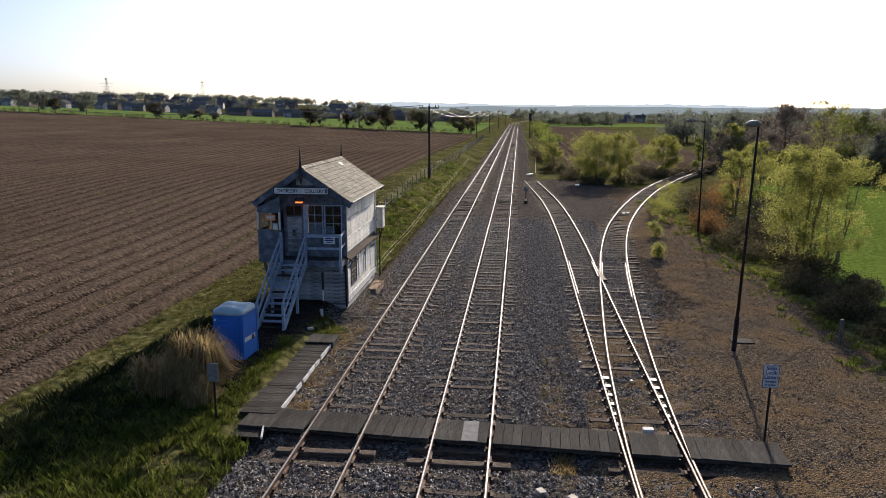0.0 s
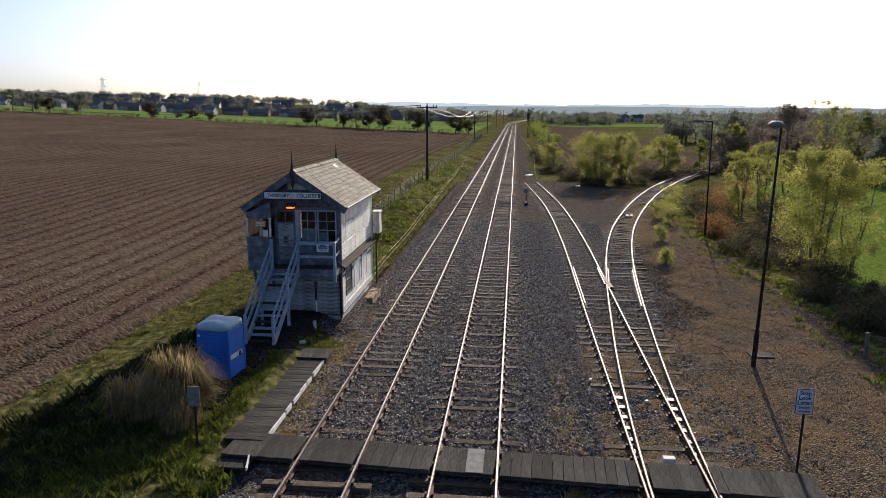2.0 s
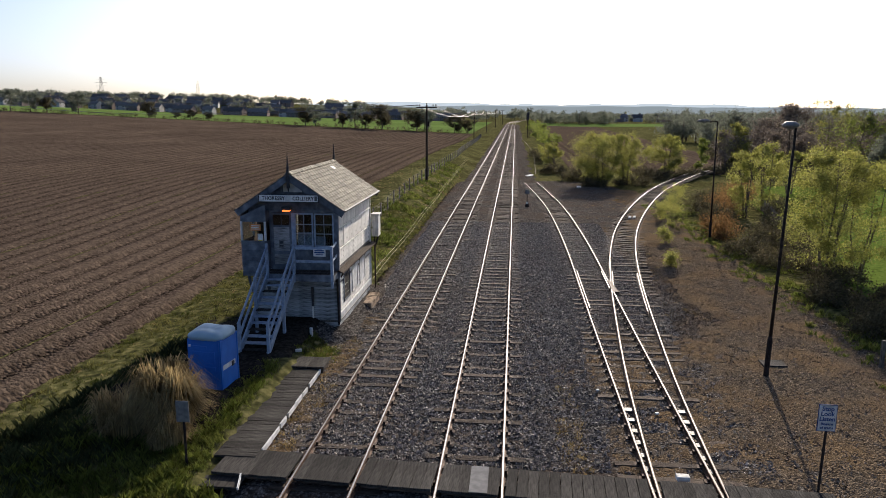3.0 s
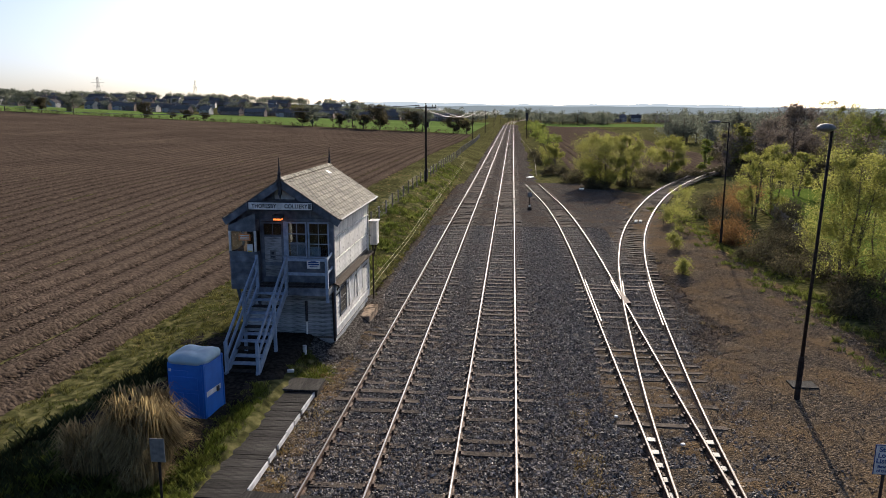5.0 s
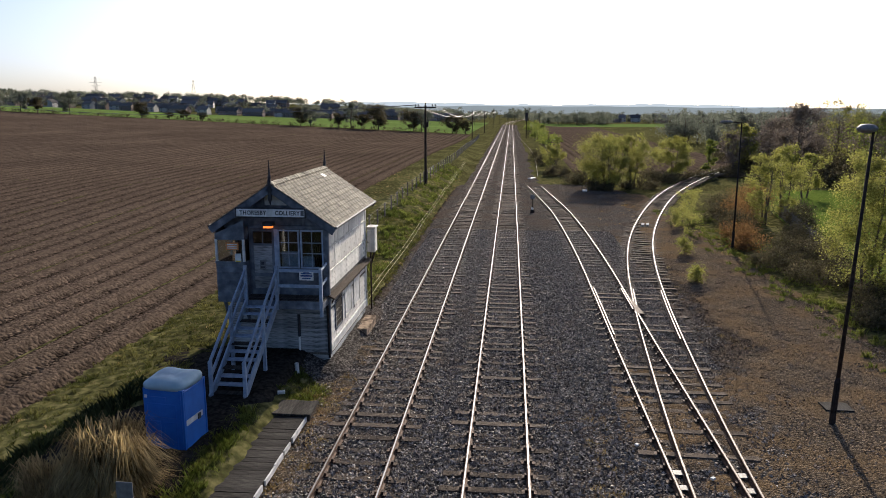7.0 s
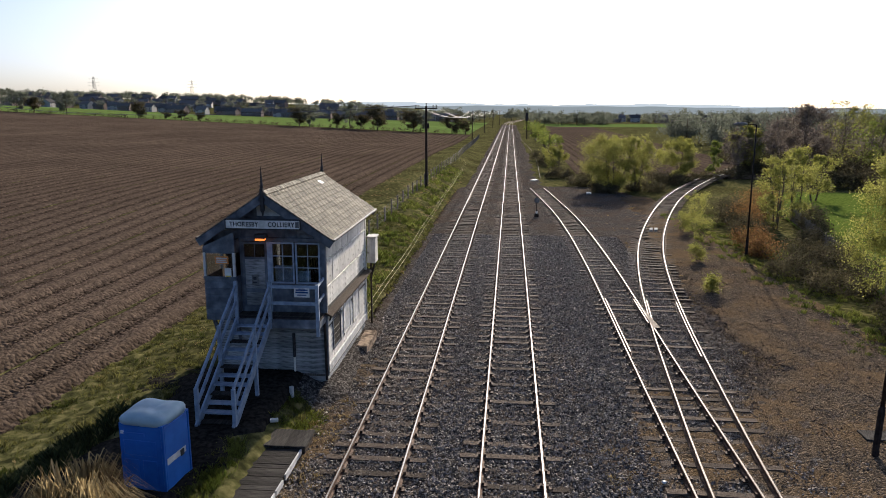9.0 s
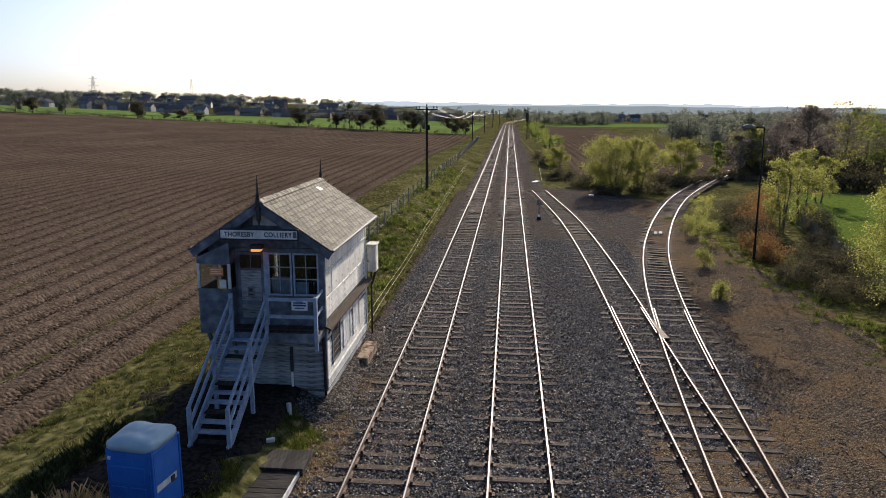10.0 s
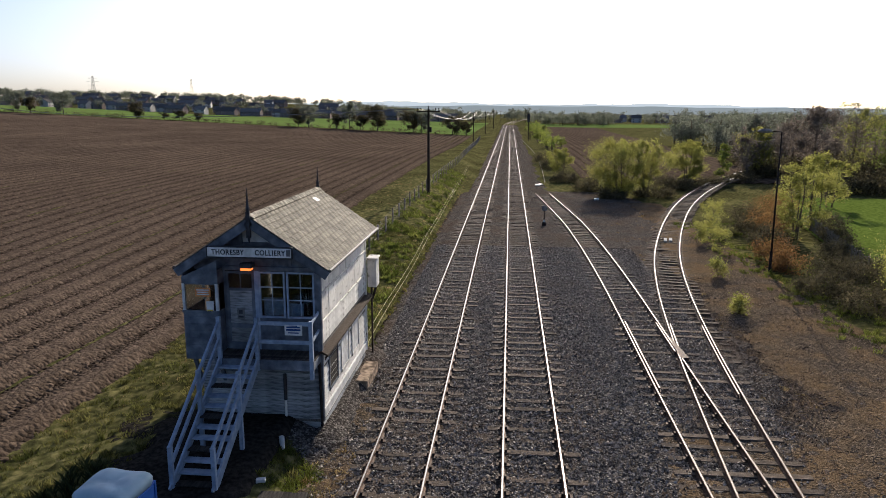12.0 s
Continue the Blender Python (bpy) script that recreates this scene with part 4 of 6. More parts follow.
            box(bm, 0 if sgn > 0 else -slope - .05, slope + .05 if sgn > 0 else 0, y, y + .04, -.23, -.005, m)
            part("barge_board", bevel(bm, .005), M["paint_blue"] if y < 30 else M["black"], t)
        bm = bmesh.new()
        ex_ = sgn * (half + .03)
        cyl(bm, (BC + ex_, ry0 + .02, EAVE_Z - .1), (BC + ex_, ry1 - .02, EAVE_Z - .1), .045, seg=8)
        part("gutter", bm, M["black"], t)
    nr = 17
    w = (ry1 - ry0) / nr
    for k in range(nr):
        bm = bmesh.new()
        for sgn in (-1, 1):
            m = Matrix.Translation((BC, 0, RIDGE_Z + .035)) @ Matrix.Rotation(sgn * ang, 4, "Y")
            box(bm, 0 if sgn > 0 else -.17, .17 if sgn > 0 else 0, ry0 + k * w + .006, ry0 + (k + 1) * w - .006, -.012, .014 + .006 * (k % 2), m)
        part("ridge_tile", bm, M["slate"], t)
    for y in (ry0 + .0, ry1 - .02):
        bm = bmesh.new()
        box(bm, BC - .05, BC + .05, y - .05, y + .05, RIDGE_Z - .55, RIDGE_Z + .12)
        cyl(bm, (BC, y, RIDGE_Z + .12), (BC, y, RIDGE_Z + .2), .045, .06)
        cyl(bm, (BC, y, RIDGE_Z + .2), (BC, y, RIDGE_Z + .28), .06, .035)
        cyl(bm, (BC, y, RIDGE_Z + .28), (BC, y, RIDGE_Z + .74), .035, .008)
        cyl(bm, (BC, y, RIDGE_Z - .7), (BC, y, RIDGE_Z - .55), .015, .045)
        part("finial", bm, M["black"], t, "tall dark spiked finial")
    # floodlight over the door
    bm = bmesh.new()
    cyl(bm, (-7.55, BY0, 4.86), (-7.55, BY0 - .3, 4.86), .02)
    vs = box(bm, -7.72, -7.38, BY0 - .46, BY0 - .2, 4.78, 4.9)
    lp = part("floodlight", bevel(bm, .01), M["black"], t, "small dark floodlight with a glowing orange lens")
    bm = bmesh.new()
    box(bm, -7.68, -7.42, BY0 - .47, BY0 - .24, 4.72, 4.778)
    part("lens", bm, M["lamp_glow"], lp)
    # down pipe on the front and the vertical drain
    bm = bmesh.new()
    cyl(bm, (-6.75, BY0 - .05, 1.75), (-6.75, BY0 - .05, 1.0), .05)
    part("pipe", bm, M["black"], t)
    bm = bmesh.new()
    cyl(bm, (-6.75, BY0 - .05, 1.0), (-6.75, BY0 - .05, .1), .035)
    part("pipe", bm, M["paint_cream"], t)
    bm = bmesh.new()
    cyl(bm, (BX1 - .15, BY0 - .12, 2.3), (BX1 - .05, BY0 - .12, 2.2), .04)
    cyl(bm, (BX1 - .05, BY0 - .12, 2.2), (BX1 - .02, BY0 - .12, .3), .04)
    part("pipe", bm, M["steel_dark"], t)
    bm = bmesh.new()
    box(bm, -7.3, -6.7, BY0 + .12, BY0 + .13, 3.36, 3.86)
    box(bm, -6.58, -6.2, BY0 + .12, BY0 + .13, 3.36, 3.7)
    part("blind", bm, M["paint_rail"], t, "pale half blind behind the glass")
    # interior seen through the glass: a lever frame and a desk
    bm = bmesh.new()
    for k in range(14):
        x = BX1 - .75
        cyl(bm, (x, BY0 + 1.1 + k * .26, FLOOR_Z), (x - .1, BY0 + 1.1 + k * .26, FLOOR_Z + 1.35), .02, seg=5)
    box(bm, BX1 - 1.0, BX1 - .5, BY0 + .9, BY0 + 4.8, FLOOR_Z, FLOOR_Z + .35)
    part("lever_frame", bm, M["steel_dark"], t)
    return t


def text_mesh(body, size, mat, parent, m, name="lettering", spacing=1.0):
    cu = bpy.data.curves.new(name, "FONT")
    cu.body, cu.size, cu.extrude, cu.align_x, cu.align_y, cu.space_character, cu.offset = body, size, .003, "CENTER", "CENTER", spacing, .005 * size / .2
    tmp = bpy.data.objects.new(name, cu)
    me = bpy.data.meshes.new_from_object(tmp)
    bpy.data.objects.remove(tmp)
    me.materials.append(mat)
    o = new(name, me)
    o.parent, o.matrix_parent_inverse, o.matrix_basis = parent, parent.matrix_basis.inverted(), m
    return o


def emission(name, col, strength):
    m = bpy.data.materials.new(name)
    m.use_nodes = True
    b = m.node_tree.nodes["Principled BSDF"]
    b.inputs["Base Color"].default_value = (*col, 1)
    b.inputs["Emission Color"].default_value = (*col, 1)
    b.inputs["Emission Strength"].default_value = strength
    return m


M["lamp_glow"] = emission("orange_lamp_lens", (1.0, 0.22, 0.04), 1.0)
M["orange"] = material("orange_print", two((0.55, 0.20, 0.06), (0.7, 0.28, 0.09)), 6, 4, .6, .05)
M["yellow"] = material("yellow_print", two((0.6, 0.45, 0.05), (0.75, 0.58, 0.08)), 6, 4, .6, .05)
M["print_blue"] = material("blue_lettering", two((0.02, 0.05, 0.16), (0.03, 0.07, 0.2)), 6, 4, .6, .05)
signal_box()

# name board on the gable
nb = thing("name_board", "white station name board with black letters on the gable", "sign", (-7.39, BY0 - .55, 5.23))
bm = bmesh.new()
box(bm, -8.54, -6.24, BY0 - .57, BY0 - .525, 5.07, 5.39)
part("frame", bevel(bm, .006), M["black"], nb)
bm = bmesh.new()
box(bm, -8.5, -6.28, BY0 - .58, BY0 - .568, 5.11, 5.35)
part("board", bm, M["paint_white"], nb)
for word, wx in (("THORESBY", -7.955), ("COLLIERY", -6.83)):
    text_mesh(word, .19, M["black"], nb, pose(wx, BY0 - .583, 5.225, 90, 0, 0) @ Matrix.Diagonal((.86, 1, 1, 1)), spacing=1.12)
bm = bmesh.new()
box(bm, -6.40, -6.295, BY0 - .586, BY0 - .58, 5.15, 5.32)
part("badge", bm, M["steel_plate"], nb, "faded grey badge at the end of the board")

# steps and landing
def steps():
    t = thing("staircase", "pale blue painted timber steps with handrails and a landing", "stairs", (-7.75, 25.0, 0))
    n, x0, x1 = 12, -8.22, -7.2
    xf0, xf1 = -8.22, -7.22
    ys0, ys1, z1, zf = 25.05, BY0 - .8, FLOOR_Z, .3
    for k in range(n):
        f = (k + .5) / n
        y, z = ys0 + (ys1 - ys0) * f, zf + (z1 - zf) * (k + 1) / (n + 1)
        a, b = xf0 + (x0 - xf0) * f, xf1 + (x1 - xf1) * f
        bm = bmesh.new()
        box(bm, a + .03, b - .03, y - .12, y + .13, z - .035, z)
        part("tread", bevel(bm, .006), M["paint_rail"] if k % 3 else M["deck"], t, "worn tread" if k % 3 == 0 else "")
    for a, b in ((xf0, x0), (xf1, x1)):
        bm = bmesh.new()
        beam(bm, (a, ys0 - .1, zf + .06), (b, ys1, z1 - .06), .05, .26)
        part("stringer", bm, M["paint_rail"], t)
        for hgt, nm in ((1.0, "handrail"), (.55, "mid_rail")):
            bm = bmesh.new()
            beam(bm, (a, ys0 - .05, zf + hgt + .08), (b, ys1, z1 + hgt), .06, .1)
            part(nm, bevel(bm, .008), M["paint_rail"], t)
        for f, lo in ((0, -.05), (.55, -.9), (1, -.3)):
            y, z = ys0 + (ys1 - ys0) * f, zf + (z1 - zf) * f
            x = a + (b - a) * f
            bm = bmesh.new()
            box(bm, x - .05, x + .05, y - .05, y + .05, max(z + lo, .25), z + 1.14)
            part("newel", bevel(bm, .008), M["paint_rail"], t)
    # landing
    for k in range(6):
        bm = bmesh.new()
        y = ys1 + .02 + k * .13
        box(bm, -8.35, BX1 - .02, y + .004, y + .126, z1 - .05, z1)
        part("landing_board", bm, M["deck"], t)
    bm = bmesh.new()
    box(bm, -8.35, BX1, ys1 - .03, ys1 + .02, z1 - .26, z1 + .0)
    box(bm, BX1 - .06, BX1 - .01, ys1 + .02, BY0 - .01, z1 - .26, z1 - .055)
    part("landing_beam", bm, M["paint_blue"], t)
    for hgt, nm in ((1.0, "handrail"), (.5, "mid_rail")):
        bm = bmesh.new()
        beam(bm, (x1 + .05, ys1, z1 + hgt), (BX1 - .1, ys1, z1 + hgt), .06, .1)
        part(nm, bevel(bm, .008), M["paint_rail"], t)
        bm = bmesh.new()
        beam(bm, (BX1 - .06, ys1, z1 + hgt), (BX1 - .06, BY0 - .02, z1 + hgt + .1), .05, .08)
        part(nm, bevel(bm, .008), M["paint_rail"], t)
    bm = bmesh.new()
    box(bm, BX1 - .11, BX1 - .01, ys1 - .05, ys1 + .05, z1 - .5, z1 + 1.08)
    part("newel", bevel(bm, .008), M["paint_rail"], t)
    return t


steps()


def flat_sign(name, label, x, y, z, w, h, rows, base="paint_white", ink="print_blue", rz=0, group=""):
    """A thin plate facing -y with bars where small writing stands."""
    s = thing(name, label, "sign", (x, y, z), rz)
    bm = bmesh.new()
    box(bm, -w / 2, w / 2, -.006, .006, -h / 2, h / 2, s.matrix_basis)
    part("plate", bm, M[base], s)
    for zz, ww, hh in rows:
        bm = bmesh.new()
        box(bm, -ww / 2, ww / 2, -.01, -.006, zz - hh / 2, zz + hh / 2, s.matrix_basis)
        part("text_bar", bm, M[ink], s)
    return s


flat_sign("notice", "small white notice with blue print on the landing rail", -6.2, BY0 - .86, 3.27, .46, .28, ((.08, .36, .04), (.01, .38, .05), (-.07, .28, .03), (.115, .2, .02)))
flat_sign("warning_notice", "white and yellow warning sign in the porch window", -8.58, BY0 - .42, 3.7, .2, .32, ((-.1, .16, .05),), ink="yellow")
flat_sign("door_notice", "small pale warning notice on the signal box door", -7.9, BY0 - .03, 3.42, .2, .3, ((-.08, .14, .05), (.05, .1, .1)), base="galv", ink="black")
flat_sign("orange_notice", "orange printed notice inside the porch window", -8.76, BY0 - .42, 4.1, .42, .24, ((.06, .34, .03), (0, .3, .03), (-.06, .34, .03)), base="orange", ink="paint_white")

# equipment case on the back corner of the box
cs = thing("equipment_case", "pale painted wooden equipment case behind the signal box", "cabinet", (-5.3, 35.3, 2.3))
bm = bmesh.new()
box(bm, -5.7, -5.38, 35.15, 35.7, 2.62, 3.62)
part("body", bevel(bm, .015), M["paint_cream"], cs)
bm = bmesh.new()
box(bm, -5.74, -5.34, 35.1, 35.75, 3.62, 3.69)
part("lid", bevel(bm, .015), M["paint_cream"], cs)
for z0, z1 in ((2.7, 3.54),):
    for x0 in (-5.69, -5.53):
        bm = bmesh.new()
        box(bm, x0, x0 + .14, 35.12, 35.15, z0, z1)
        part("door", bm, M["paint_cream"], cs)
bm = bmesh.new()
box(bm, -5.6, -5.54, 35.2, 35.26, -.2, 2.72)
beam(bm, (-5.42, 35.5, 2.7), (-5.57, 35.24, 2.1), .06, .06)
part("leg", bm, M["steel_dark"], cs)

# ---- crossing deck and walkway ----
def plank_row(t, name, p0, p1, length, w, mat, z, thick=.06, jitter=.008, seed=5):
    """Planks side by side from p0 to p1, each lying across that line."""
    rnd = random.Random(seed)
    p0, p1 = Vector((*p0, 0)), Vector((*p1, 0))
    d = p1 - p0
    n = round(d.length / w)
    a = math.degrees(math.atan2(d.y, d.x))
    bm = bmesh.new()
    box(bm, -w / 2 + .002, w / 2 - .002, -length / 2, length / 2, -thick, 0)
    bevel(bm, .003)
    me = bpy.data.meshes.new(name)
    bm.to_mesh(me)
    bm.free()
    me.materials.append(mat)
    for k in range(n):
        c = p0 + d * ((k + .5) / n)
        o = new(name, me)
        o.parent, o.matrix_parent_inverse = t, t.matrix_basis.inverted()
        o.matrix_basis = pose(c.x + rnd.uniform(-.003, .003), c.y + rnd.uniform(-jitter, jitter), z + rnd.uniform(-jitter, jitter) * .7, rnd.uniform(-.4, .4), rnd.uniform(-.8, .8), a + rnd.uniform(-.3, .3))


def deck_y(x):
    return 18.42 - (x + 5.4) * .052


cross = thing("foot_crossing", "dark timber foot crossing laid over the tracks", "crossing", (1, 18, 0))
spans = [(-6.1, -4.25), (-4.07, -2.74), (-2.57, -.83), (-.68, .68), (.84, 4.06), (4.35, 5.52), (5.78, 8.1)]
for x0, x1 in spans:
    plank_row(cross, "plank", (x0, deck_y(x0)), (x1, deck_y(x1)), 1.22, .24, M["deck"], .03, seed=int(x0 * 10))
for dy_ in (-.45, .4):
    for x0, x1 in spans:
        bm = bmesh.new()
        beam(bm, (x0 + .05, deck_y(x0) + dy_, -.09), (x1 - .05, deck_y(x1) + dy_, -.09), .1, .1)
        part("bearer", bm, M["sleeper"], cross)
bm = bmesh.new()
box(bm, .0, .42, deck_y(.2) - .6, deck_y(.2) + .6, .038, .046)
part("plate", bevel(bm, .002), M["steel_plate"], cross, "grey metal patch plate")
# low step at the end, with a pale nosing
bm = bmesh.new()
box(bm, -6.25, -5.3, 17.35, 17.85, -.12, -.06)
part("step", bevel(bm, .008), M["deck"], cross)
bm = bmesh.new()
beam(bm, (-5.27, 17.3, -.06), (-5.4, 17.85, -.0), .04, .07)
part("nosing", bm, M["paint_white"], cross, "worn white nosing")

wk = thing("walkway", "grey timber walkway with a worn white edge", "walkway", (-5.9, 22, 0))
plank_row(wk, "plank", (-5.86, 18.62), (-5.92, 24.66), 1.06, .2, M["deck"], .045, seed=20)
for x in (-6.2, -5.55):
    bm = bmesh.new()
    beam(bm, (x, 18.7, -.08), (x - .05, 24.6, -.08), .1, .12)
    part("bearer", bm, M["sleeper"], wk)
bm = bmesh.new()
for k in range(8):
    y = 19.05 + k * .72
    box(bm, -5.325 - (y - 19) * .012, -5.285 - (y - 19) * .012, y, y + .7 - .1 * (k % 3), -.09, .055 - .02 * (k % 2))
part("edge_strip", bm, M["paint_white"], wk, "flaking white edge strip")
plat = thing("step_platform", "low timber platform at the foot of the steps", "platform", (-6.2, 25.1, 0))
plank_row(plat, "plank", (-6.95, 25.15), (-5.25, 25.15), .95, .19, M["deck"], .11, seed=31)
bm = bmesh.new()
box(bm, -6.9, -5.3, 24.8, 25.5, -.15, .045)
part("bearer", bm, M["sleeper"], plat)
plat2 = thing("stair_pad", "dark timber pad under the steps", "platform", (-7.8, 24.7, 0))
plank_row(plat2, "plank", (-8.6, 24.75), (-7.0, 24.75), 1.3, .2, M["sleeper"], .3, seed=33)


# ---- portable toilet ----
def toilet():
    t = thing("portable_toilet", "blue plastic portable toilet with a pale domed roof", "portable toilet", (-7.95, 22.36, -.02), -7)
    mb = t.matrix_basis
    w, d, h = .52, .5, 1.92
    bm = bmesh.new()
    box(bm, -w - .02, w + .02, -d - .02, d + .02, -.08, .1, mb)
    part("base", bevel(bm, .02), M["loo_blue"], t)
    bm = bmesh.new()
    box(bm, -w, w - .03, -d, d, .1, h, mb)
    part("body", bevel(bm, .035, 2), M["loo_blue"], t)
    # moulded panels and ribs on the near and far sides
    for s in (-1, 1):
        for x0, x1, z0, z1 in ((-.42, -.08, .25, 1.1), (.02, .36, .25, 1.1), (-.42, .36, 1.2, 1.55)):
            bm = bmesh.new()
            box(bm, x0, x1, s * d - .012, s * d + .012, z0, z1, mb)
            part("panel", bevel(bm, .01), M["loo_blue"], t)
        bm = bmesh.new()
        box(bm, -.44, .1, s * d - .015, s * d + .018, 1.64, 1.72, mb)
        part("vent", bm, M["black"] if s > 0 else M["loo_blue"], t)
    bm = bmesh.new()
    box(bm, -.47, -.4, -d - .02, -d, 1.68, 1.75, mb)
    part("latch_plate", bm, M["paint_white"], t)
    # door on the east side
    bm = bmesh.new()
    box(bm, w - .03, w + .02, -d + .06, d - .06, .16, h - .05, mb)
    door = part("door", bevel(bm, .015), M["loo_blue"], t)
    bm = bmesh.new()
    for a, b, c, e in ((-d, -d + .05, .1, h), (d - .05, d, .1, h), (-d + .05, d - .05, h - .045, h)):
        box(bm, w - .032, w + .03, a, b, c, e, mb)
    part("door_frame", bevel(bm, .008), M["loo_blue"], t)
    bm = bmesh.new()
    box(bm, w + .02, w + .03, -d + .1, d - .2, .98, 1.12, mb)
    lp = part("lock_plate", bm, M["paint_white"], door, "white lock plate")
    bm = bmesh.new()
    box(bm, w + .03, w + .05, d - .42, d - .3, .96, 1.1, mb)
    part("handle", bm, M["black"], door)
    bm = bmesh.new()
    box(bm, w + .02, w + .026, -d + .1, d - .1, .18, .23, mb)
    part("kick_strip", bm, M["paint_white"], door)
    # domed roof
    bm = bmesh.new()
    rings = []
    for z, k in ((h - .02, 1.07), (h + .1, 1.07), (h + .15, 1.0), (h + .2, .82), (h + .215, .55), (h + .19, .2)):
        ring = []
        for i in range(32):
            a = 2 * math.pi * i / 32
            c, s = math.cos(a), math.sin(a)
            q = (abs(c) ** 6 + abs(s) ** 6) ** (-1 / 6)
            ring.append(bm.verts.new(mb @ Vector((c * q * w * k, s * q * d * k, z + .02 * math.sin(3 * a + z * 9) * (z > h + .12)))))
        rings.append(ring)
    for r0, r1 in zip(rings, rings[1:]):
        for i in range(32):
            bm.faces.new((r0[i], r0[(i + 1) % 32], r1[(i + 1) % 32], r1[i]))
    bm.faces.new(rings[-1])
    bm.faces.new(rings[0][::-1])
    part("roof", bm, M["loo_roof"], t, "pale translucent domed roof", smooth=True)
    return t


toilet()


# ---- lamp posts, telegraph poles ----
def lamp_post(x, y, z, h, lean=0.0, arm_az=200, bracket=.35, kind="bowl", label=""):
    t = thing("lamp_post", label, "lamp post", (x, y, z))
    top = Vector((x + lean, y, z + h))
    b = Vector((x, y, z))
    f = lambda k: b.lerp(top, k)
    bm = bmesh.new()
    cyl(bm, b - Vector((0, 0, .2)), f(.155), .085, .08, 12)
    cyl(bm, f(.155), f(.175), .08, .05, 12)
    part("base_column", bm, M["steel_dark"], t, smooth=False)
    bm = bmesh.new()
    cyl(bm, f(.17), f(.97), .055, .038, 12)
    part("column", bm, M["steel_dark"], t, smooth=True)
    a = radians(arm_az)
    e = top + Vector((math.cos(a) * bracket, math.sin(a) * bracket, .05))
    bm = bmesh.new()
    cyl(bm, f(.97), top, .036)
    cyl(bm, top, e, .03, .026)
    part("arm", bm, M["steel_dark"], t)
    bm = bmesh.new()
    c = top + Vector((math.cos(a), math.sin(a), 0)) * (bracket + .18) + Vector((0, 0, .05))
    n = 14
    rings = []
    for zz, rr in ((.12, .06), (.1, .16), (.03, .24), (0, .26), (-.06, .22), (-.11, .1)):
        k = 1.7 if kind == "long" else 1.0
        ring = []
        for i in range(n):
            an = 2 * math.pi * i / n
            lx, ly = math.cos(an) * rr * k, math.sin(an) * rr * (.6 if kind == "long" else 1)
            ring.append(bm.verts.new(c + Vector((lx * math.cos(a) - ly * math.sin(a), lx * math.sin(a) + ly * math.cos(a), zz))))
        rings.append(ring)
    for r0, r1 in zip(rings, rings[1:]):
        for i in range(n):
            bm.faces.new((r0[i], r0[(i + 1) % n], r1[(i + 1) % n], r1[i]))
    bm.faces.new(rings[0])
    bm.faces.new(rings[-1])
    part("lantern", bm, M["galv"], t, "pale grey lantern", smooth=True)
    return t


lamp_post(9.29, 26.15, -.2, 8.15, .2, 190, .0, "bowl", "tall dark steel lamp post with a bowl lantern in the yard")
lamp_post(14.15, 51.8, -.3, 8.0, -.05, 185, .75, "long", "dark steel lamp post with a side-arm lantern among the bushes")
bm = bmesh.new()
box(bm, 9.5, 10.3, 27.0, 27.6, -.2, -.12)
tagged(mesh_object("concrete_slab", bevel(bm, .01), M["deck"]), "flat concrete cover slab beside the lamp post", "slab")


def telegraph_pole(x, y, z, h, arms=1):
    t = thing("telegraph_pole", "dark wooden telegraph pole with a crossarm and insulators", "utility pole", (x, y, z), group="poles along the line")
    bm = bmesh.new()
    cyl(bm, (x, y, z - .3), (x, y, z + h), .14, .10, 10)
    part("pole", bm, M["creosote"], t)
    for k in range(arms):
        zz = z + h - .25 - k * .5
        bm = bmesh.new()
        beam(bm, (x - 1.1, y - .16, zz), (x + 1.1, y - .16, zz), .1, .12)
        part("crossarm", bm, M["creosote"], t)
        bm = bmesh.new()
        beam(bm, (x - .6, y - .14, zz), (x, y - .14, zz - .6), .04, .04)
        beam(bm, (x + .6, y - .14, zz), (x, y - .14, zz - .6), .04, .04)
        part("brace", bm, M["steel_dark"], t)
        for dx in (-1.0, -.7, 0, .7, 1.0):
            bm = bmesh.new()
            zi = zz + .06 if dx else z + h
            cyl(bm, (x + dx, y - .16 if dx else y, zi), (x + dx, y - .16 if dx else y, zi + .12), .03)
            cyl(bm, (x + dx, y - .16 if dx else y, zi + .12), (x + dx, y - .16 if dx else y, zi + .26), .06, .045)
            part("insulator", bm, M["steel_dark"], t)
    bm = bmesh.new()
    box(bm, x + .1, x + .3, y - .12, y + .12, z + h - 2.2, z + h - 1.7)
    part("junction_box", bm, M["steel_dark"], t)
    return t


POLES = [(-8.45, 78.6, float(land(-8.45, 78.6)), 8.05), (-10.6, 205, -.2, 8.3), (-9.8, 275, -.2, 8.3), (-8.5, 350, -.2, 8.3), (-6.5, 425, -.2, 8.3)]
for p in POLES:
    telegraph_pole(*p)


def tube(bm, pts, r, seg=4):
    """One continuous round strand through the points."""
    pts = [Vector(p) for p in pts]
    rings = []
    for i, p in enumerate(pts):
        d = (pts[min(i + 1, len(pts) - 1)] - pts[max(i - 1, 0)]).normalized()
        u = d.cross(Vector((0, 0, 1))).normalized()
        w = u.cross(d)
        rings.append([bm.verts.new(p + (u * math.cos(2 * math.pi * k / seg) + w * math.sin(2 * math.pi * k / seg)) * r) for k in range(seg)])
    for r0, r1 in zip(rings, rings[1:]):
        for k in range(seg):
            bm.faces.new((r0[k], r0[(k + 1) % seg], r1[(k + 1) % seg], r1[k]))
    bm.faces.new(rings[0][::-1])
    bm.faces.new(rings[-1])


